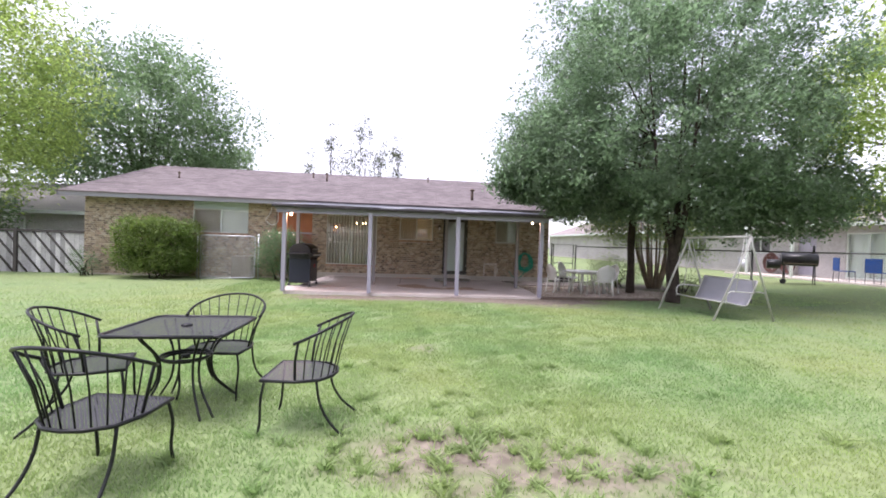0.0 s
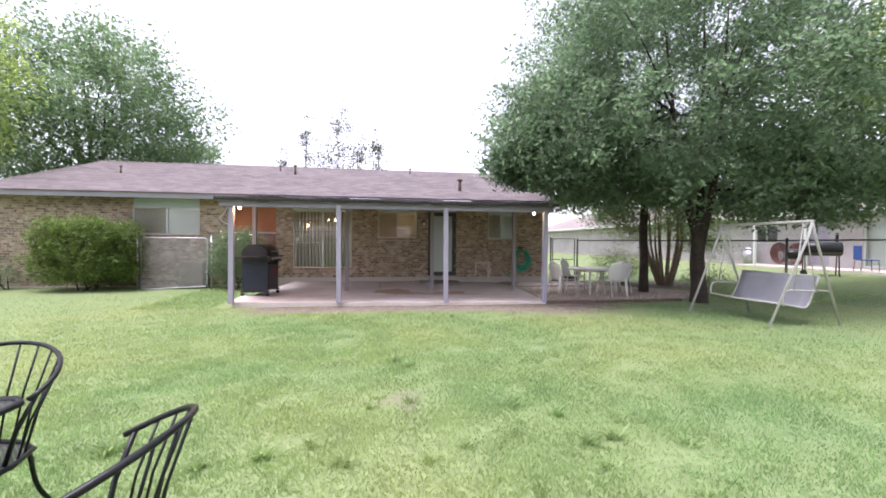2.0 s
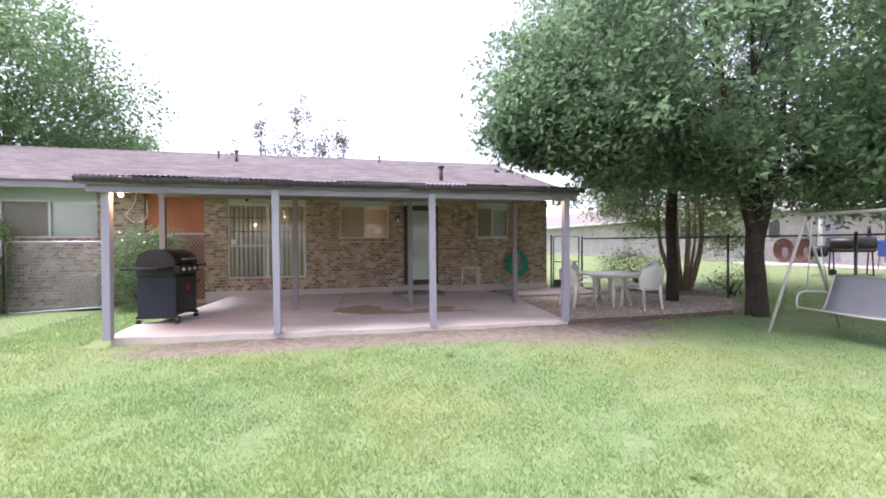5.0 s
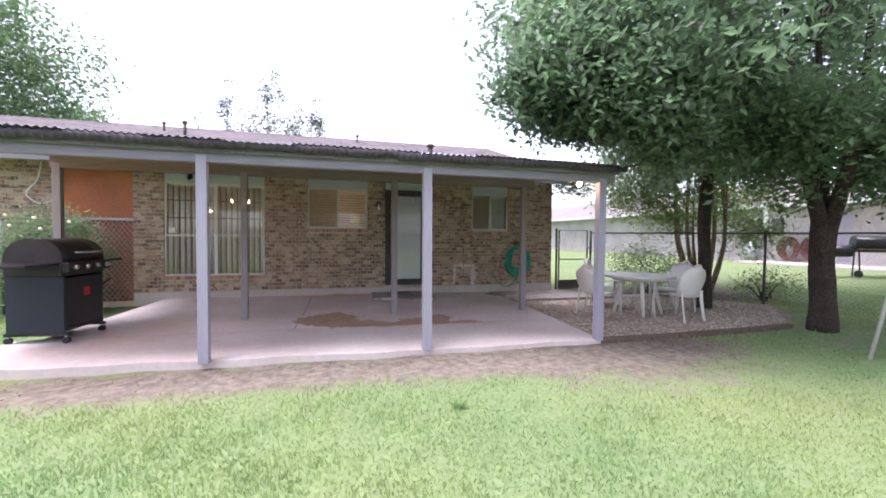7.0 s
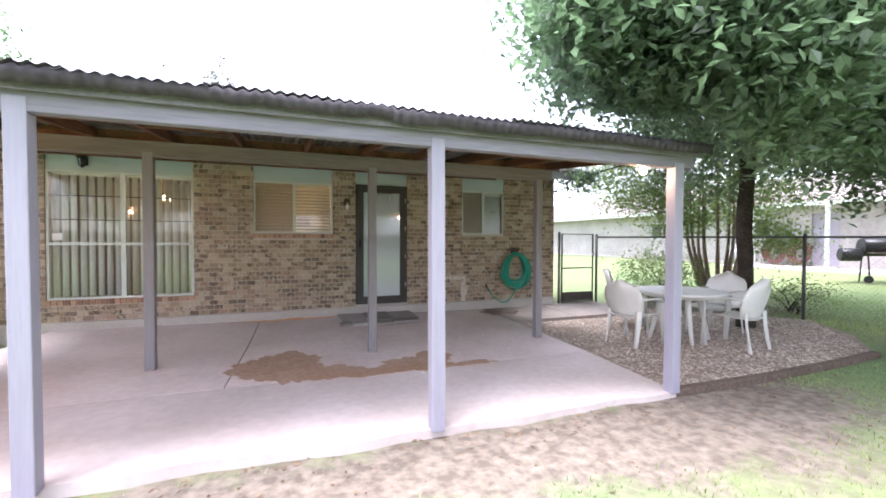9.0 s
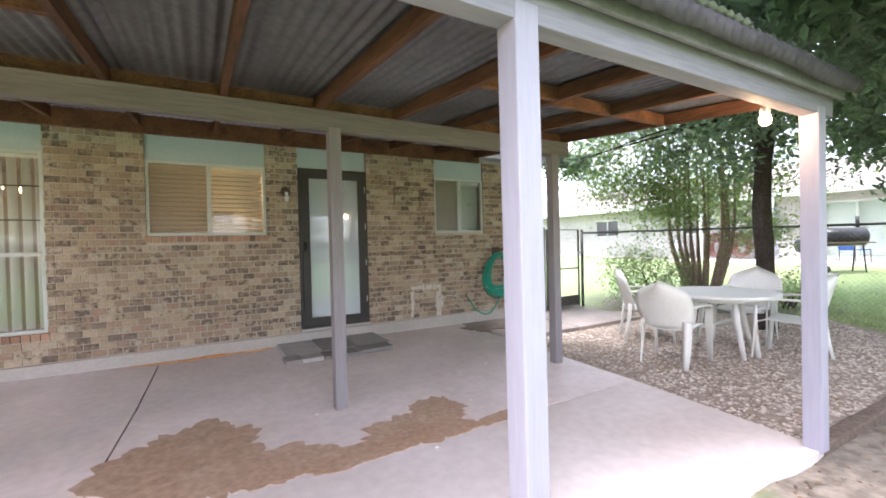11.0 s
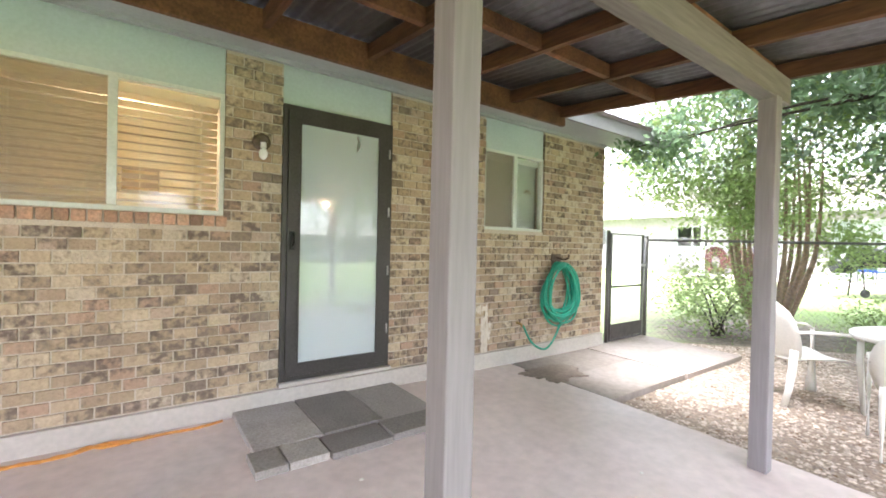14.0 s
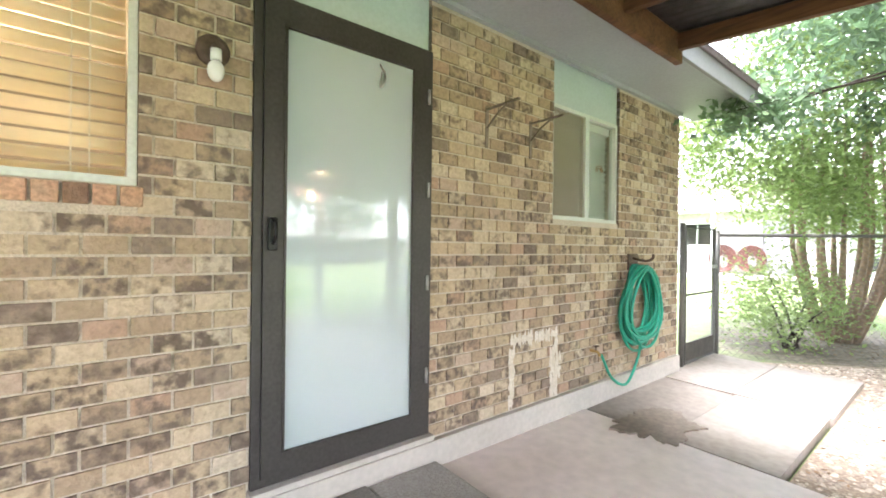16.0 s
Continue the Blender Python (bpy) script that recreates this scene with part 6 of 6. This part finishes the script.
wh = thing("neighbour_house", pose(-22.5, 20.5, -0.1), "low grey-roofed house beyond the slatted fence", "house")
part("wall", B(-4, 9.0, 0, 0.2, 0, 2.3), fence_wood, wh, "grey painted wall")
part("wall", B(8.8, 9.0, 0.21, 8, 0, 2.3), fence_wood, wh)
bm = bmesh.new()
sheet(bm, [[(-4.6, -0.6, 2.25), (9.6, -0.6, 2.25)], [(-4.6, 4.0, 3.9), (9.6, 4.0, 3.9)], [(-4.6, 8.6, 2.25), (9.6, 8.6, 2.25)]], 0.06, False)
part("roof", bm, shingle_grey, wh, "grey shingle roof")
part("fascia", B(-4.6, 9.6, -0.64, -0.605, 2.14, 2.28), white_frame, wh)
wn2 = part("window", frame_rect(bmesh.new(), 5.0, 6.6, 1.0, 2.0, 0.06, -0.05, -0.001), white_frame, wh)
part("pane", B(5.06, 6.54, -0.03, -0.02, 1.06, 1.94), pane_m, wn2)


# ---- loose ground cover ----
def pebbles():
    rng = np.random.default_rng(8)
    n = 9000
    x, y = rng.uniform(4.05, 9.4, n * 2), rng.uniform(11.1, 15.5, n * 2)
    ok = (y > 11.15 + 0.03 * (x - 4)) & (x > 4.05 + (y - 11.1) * 0.085) & ~((y > 14.38) & (x < 7.1)) & ((x - 6.97) * 2.66 + (y - 15.66) * 2.43 < -0.15) & ((x - 7.6) * 1.68 - (y - 11.22) * 1.85 < 0)
    x, y = x[ok], y[ok]
    n = len(x)
    tmpl = np.array([(1, 0, 0), (0.3, 0.9, 0), (-0.8, 0.6, 0), (-0.9, -0.5, 0), (0.2, -0.95, 0), (0.1, 0.05, 0.8), (0, 0, -0.5)])
    tf = np.array([(0, 1, 5), (1, 2, 5), (2, 3, 5), (3, 4, 5), (4, 0, 5)])
    a = rng.uniform(0, 6.28, n)
    s = rng.uniform(0.010, 0.028, n)
    v = tmpl[None] * np.stack([s, s * rng.uniform(0.5, 1, n), s * rng.uniform(0.35, 0.8, n)], -1)[:, None, :]
    vx = v[..., 0] * np.cos(a)[:, None] - v[..., 1] * np.sin(a)[:, None] + x[:, None]
    vy = v[..., 0] * np.sin(a)[:, None] + v[..., 1] * np.cos(a)[:, None] + y[:, None]
    vz = v[..., 2] - 0.090
    f = tf[None] + 7 * np.arange(n)[:, None, None]
    tagged(raw("pebbles", np.stack([vx, vy, vz], -1).reshape(-1, 3), f.reshape(-1, 3), pebble_m), "buff pebbles covering the bed", "gravel", kind="stuff")
    k = rng.permutation(n)[:1300]
    c = np.stack([x[k], y[k], np.full(len(k), -0.075)], -1)
    d = np.stack([rng.uniform(4.2, 9.5, 500), rng.uniform(9.6, 11.0, 500), np.full(500, -0.105)], -1)
    e = np.stack([rng.uniform(-2.4, 5.2, 420), 11.12 - np.abs(rng.normal(0, 0.38, 420)), np.full(420, -0.115)], -1)
    g = np.stack([rng.uniform(8.5, 11.5, 700), rng.uniform(13.8, 16.3, 700), np.full(700, -0.10)], -1)
    lv = leaves(rng, np.concatenate([c, d, e, g]), 1, (0.01, 0.01, 0.004), 0.045, 0)
    lv[..., 2] = lv[..., 2] * 0.35 + lv[..., 2].mean(1)[:, None] * 0.65
    ob = leaf_mesh("leaf_litter", lv, litter_m, None)
    tagged(ob, "brown fallen leaves on gravel and lawn", "leaves", kind="stuff")


pebbles()


def grass():
    """Blades over the yard, thickest where the path runs, thin on worn earth."""
    rng = np.random.default_rng(17)
    def sow(n, cx, sx, cy, sy, h):
        return rng.normal(cx, sx, n), rng.normal(cy, sy, n), h * rng.uniform(0.5, 1.25, n)

    beds = [sow(330000, 0.3, 3.2, 3.4, 3.0, 0.029), sow(190000, 0.6, 4.2, 8.0, 3.0, 0.031), sow(90000, 0.0, 9.0, 6.0, 7.0, 0.036)]
    beds += [(rng.uniform(-4.6, -2.4, 9000), rng.uniform(11.0, 15.6, 9000), rng.uniform(0.025, 0.06, 9000)), (rng.uniform(9.0, 13.0, 12000), rng.uniform(10.5, 17.5, 12000), rng.uniform(0.03, 0.07, 12000))]
    x, y, h = (np.concatenate(q) for q in zip(*beds))
    yard = (x > -14) & (x < 16) & (y > -9) & (y < 15.55)
    x, y, h = x[yard], y[yard], h[yard]
    clump = np.sin(x * 2.1 + np.sin(y * 1.3) * 2) * np.sin(y * 1.9 + np.sin(x * 1.1) * 2)
    ok = (rng.random(len(x)) > bareness(x, y) * 1.25) & ~((y > 11.05) & (x > -3.1) & (x < 4.3)) & ~((x > 4.0) & (y > 11.05) & (x - 7.6 < (y - 11.22) * 1.1) & (y < 15.7) & ((x - 6.97) * 2.66 + (y - 15.66) * 2.43 < 0.1))
    ok &= ~((x > -2.95 + (12.6 - y) * -0.22) & (y > 12.6) & (x > -3.0 + (y - 12.6) * 0.22) & (x < 0))
    x, y, h, clump = x[ok], y[ok], h[ok] * (1 + 0.14 * clump[ok]), clump[ok]
    # coarse tufts in and round the worn patch: blades that spread from one crown
    tn, tb = 150, 34
    tx, ty = np.concatenate([rng.normal(0.7, 0.75, 100), rng.normal(0.9, 1.6, 50)]), np.concatenate([rng.normal(2.55, 0.42, 100), rng.normal(4.4, 1.4, 50)])
    size = rng.uniform(0.5, 1.15, tn)
    wx, wy = np.repeat(tx, tb) + rng.normal(0, 0.022, tn * tb), np.repeat(ty, tb) + rng.normal(0, 0.022, tn * tb)
    wh = np.repeat(size, tb) * rng.uniform(0.045, 0.095, tn * tb)
    short = len(x)
    x, y, h = np.concatenate([x, wx]), np.concatenate([y, wy]), np.concatenate([h, wh])
    n = len(x)
    z = gz(x, y) - 0.004
    a = rng.uniform(0, 6.28, n)
    w = h * rng.uniform(0.05, 0.09, n) + 0.0016
    b = rng.uniform(0, 6.28, n)
    ln = h * rng.uniform(0.3, 0.9, n)
    ln[short:] = h[short:] * rng.uniform(0.6, 1.9, n - short)
    w[short:] *= 1.25
    sx, sy = np.cos(a) * w, np.sin(a) * w
    mx, my = np.cos(b) * ln * 0.35, np.sin(b) * ln * 0.35
    v = np.stack([np.stack([x - sx, y - sy, z], -1), np.stack([x + sx, y + sy, z], -1), np.stack([x + mx + sx * 0.7, y + my + sy * 0.7, z + h * 0.6], -1),
                  np.stack([x + mx - sx * 0.7, y + my - sy * 0.7, z + h * 0.6], -1), np.stack([x + np.cos(b) * ln, y + np.sin(b) * ln, z + h], -1)], 1)
    k = 5 * np.arange(n)
    me = bpy.data.meshes.new("grass")
    me.vertices.add(n * 5)
    me.vertices.foreach_set("co", v.astype(np.float32).ravel())
    loops = np.stack([k, k + 1, k + 2, k, k + 2, k + 3, k + 3, k + 2, k + 4], -1).astype(np.int32).ravel()
    me.loops.add(len(loops))
    me.loops.foreach_set("vertex_index", loops)
    me.polygons.add(len(loops) // 3)
    me.polygons.foreach_set("loop_start", np.arange(0, len(loops), 3, dtype=np.int32))
    me.update(calc_edges=True)
    me.materials.append(grass_m)
    tagged(new("grass", me), "short green lawn grass", "grass", kind="stuff")


grass()


# ---- bricks of the house wall, last ----
def lay_bricks():
    L, Hc, j = 0.132, 0.0725, 0.010
    rng = np.random.default_rng(5)
    rows = int((2.58 - SILL_TOP) / Hc) + 1
    near, rest = [], []
    for xa, xb, zb in ((HX0, -4.12, -0.06), (-2.87, HX1, SILL_TOP)):
        nrow = int((2.58 - zb) / Hc)
        for r in range(nrow):
            z = zb + r * Hc
            off = -(r % 2) * L / 2
            for c in range(int((xb - xa) / L) + 2):
                a, b = max(xa, xa + off + c * L), min(xb, xa + off + (c + 1) * L - j)
                if b - a < 0.02:
                    continue
                pieces = [(a, b)]
                for o in OPEN:
                    if z + Hc - j > o[2] - (0.08 if o[2] in (1.44, 1.405, 0.445) else 0) and z < 2.6:
                        nxt = []
                        for p, q in pieces:
                            if q <= o[0] or p >= o[1]:
                                nxt.append((p, q))
                            else:
                                if o[0] - p > 0.02:
                                    nxt.append((p, o[0]))
                                if q - o[1] > 0.02:
                                    nxt.append((o[1], q))
                        pieces = nxt
                for p, q in pieces:
                    d = rng.uniform(-0.0018, 0.0018)
                    row = ((p + q) / 2, WY + 0.020 + d, z + (Hc - j) / 2, (q - p) / 2, 0.022, (Hc - j) / 2)
                    (near if 0.9 < row[0] < 3.6 and 0.15 < row[2] < 1.42 and abs(q - p - (L - j)) < 0.004 and len(near) < 300 else rest).append(row)
    v, f = many_boxes(rest)
    ob = raw("bricks", v, f, brick_j, wall_south)
    tagged(ob, kind="stuff")
    v, f = many_boxes([(0, 0, 0, (L - j) / 2, 0.022, (Hc - j) / 2)])
    me = bpy.data.meshes.new("brick")
    me.from_pydata(v.tolist(), [], f.tolist())
    me.materials.append(brick_m)
    for row in near:
        o = new("brick", me)
        o.parent = wall_south
        o.location = row[:3]
    # soldier course under the window sills
    for x0, x1, z0, z1 in (OPEN[0], OPEN[2], OPEN[3]):
        n = int((x1 - x0 + 0.04) / 0.073)
        w = (x1 - x0 + 0.04) / n
        bm = B(-w / 2 + 0.005, w / 2 - 0.005, -0.012, 0.05, -0.076, -0.006, bevel=0.003)
        sill = to_mesh("sill_brick", bm, brick_red)
        for k in range(n):
            o = new("sill_brick", sill)
            o.parent = wall_south
            o.matrix_basis = pose(x0 - 0.02 + (k + 0.5) * w, WY - 0.004, z0, 6)


lay_bricks()
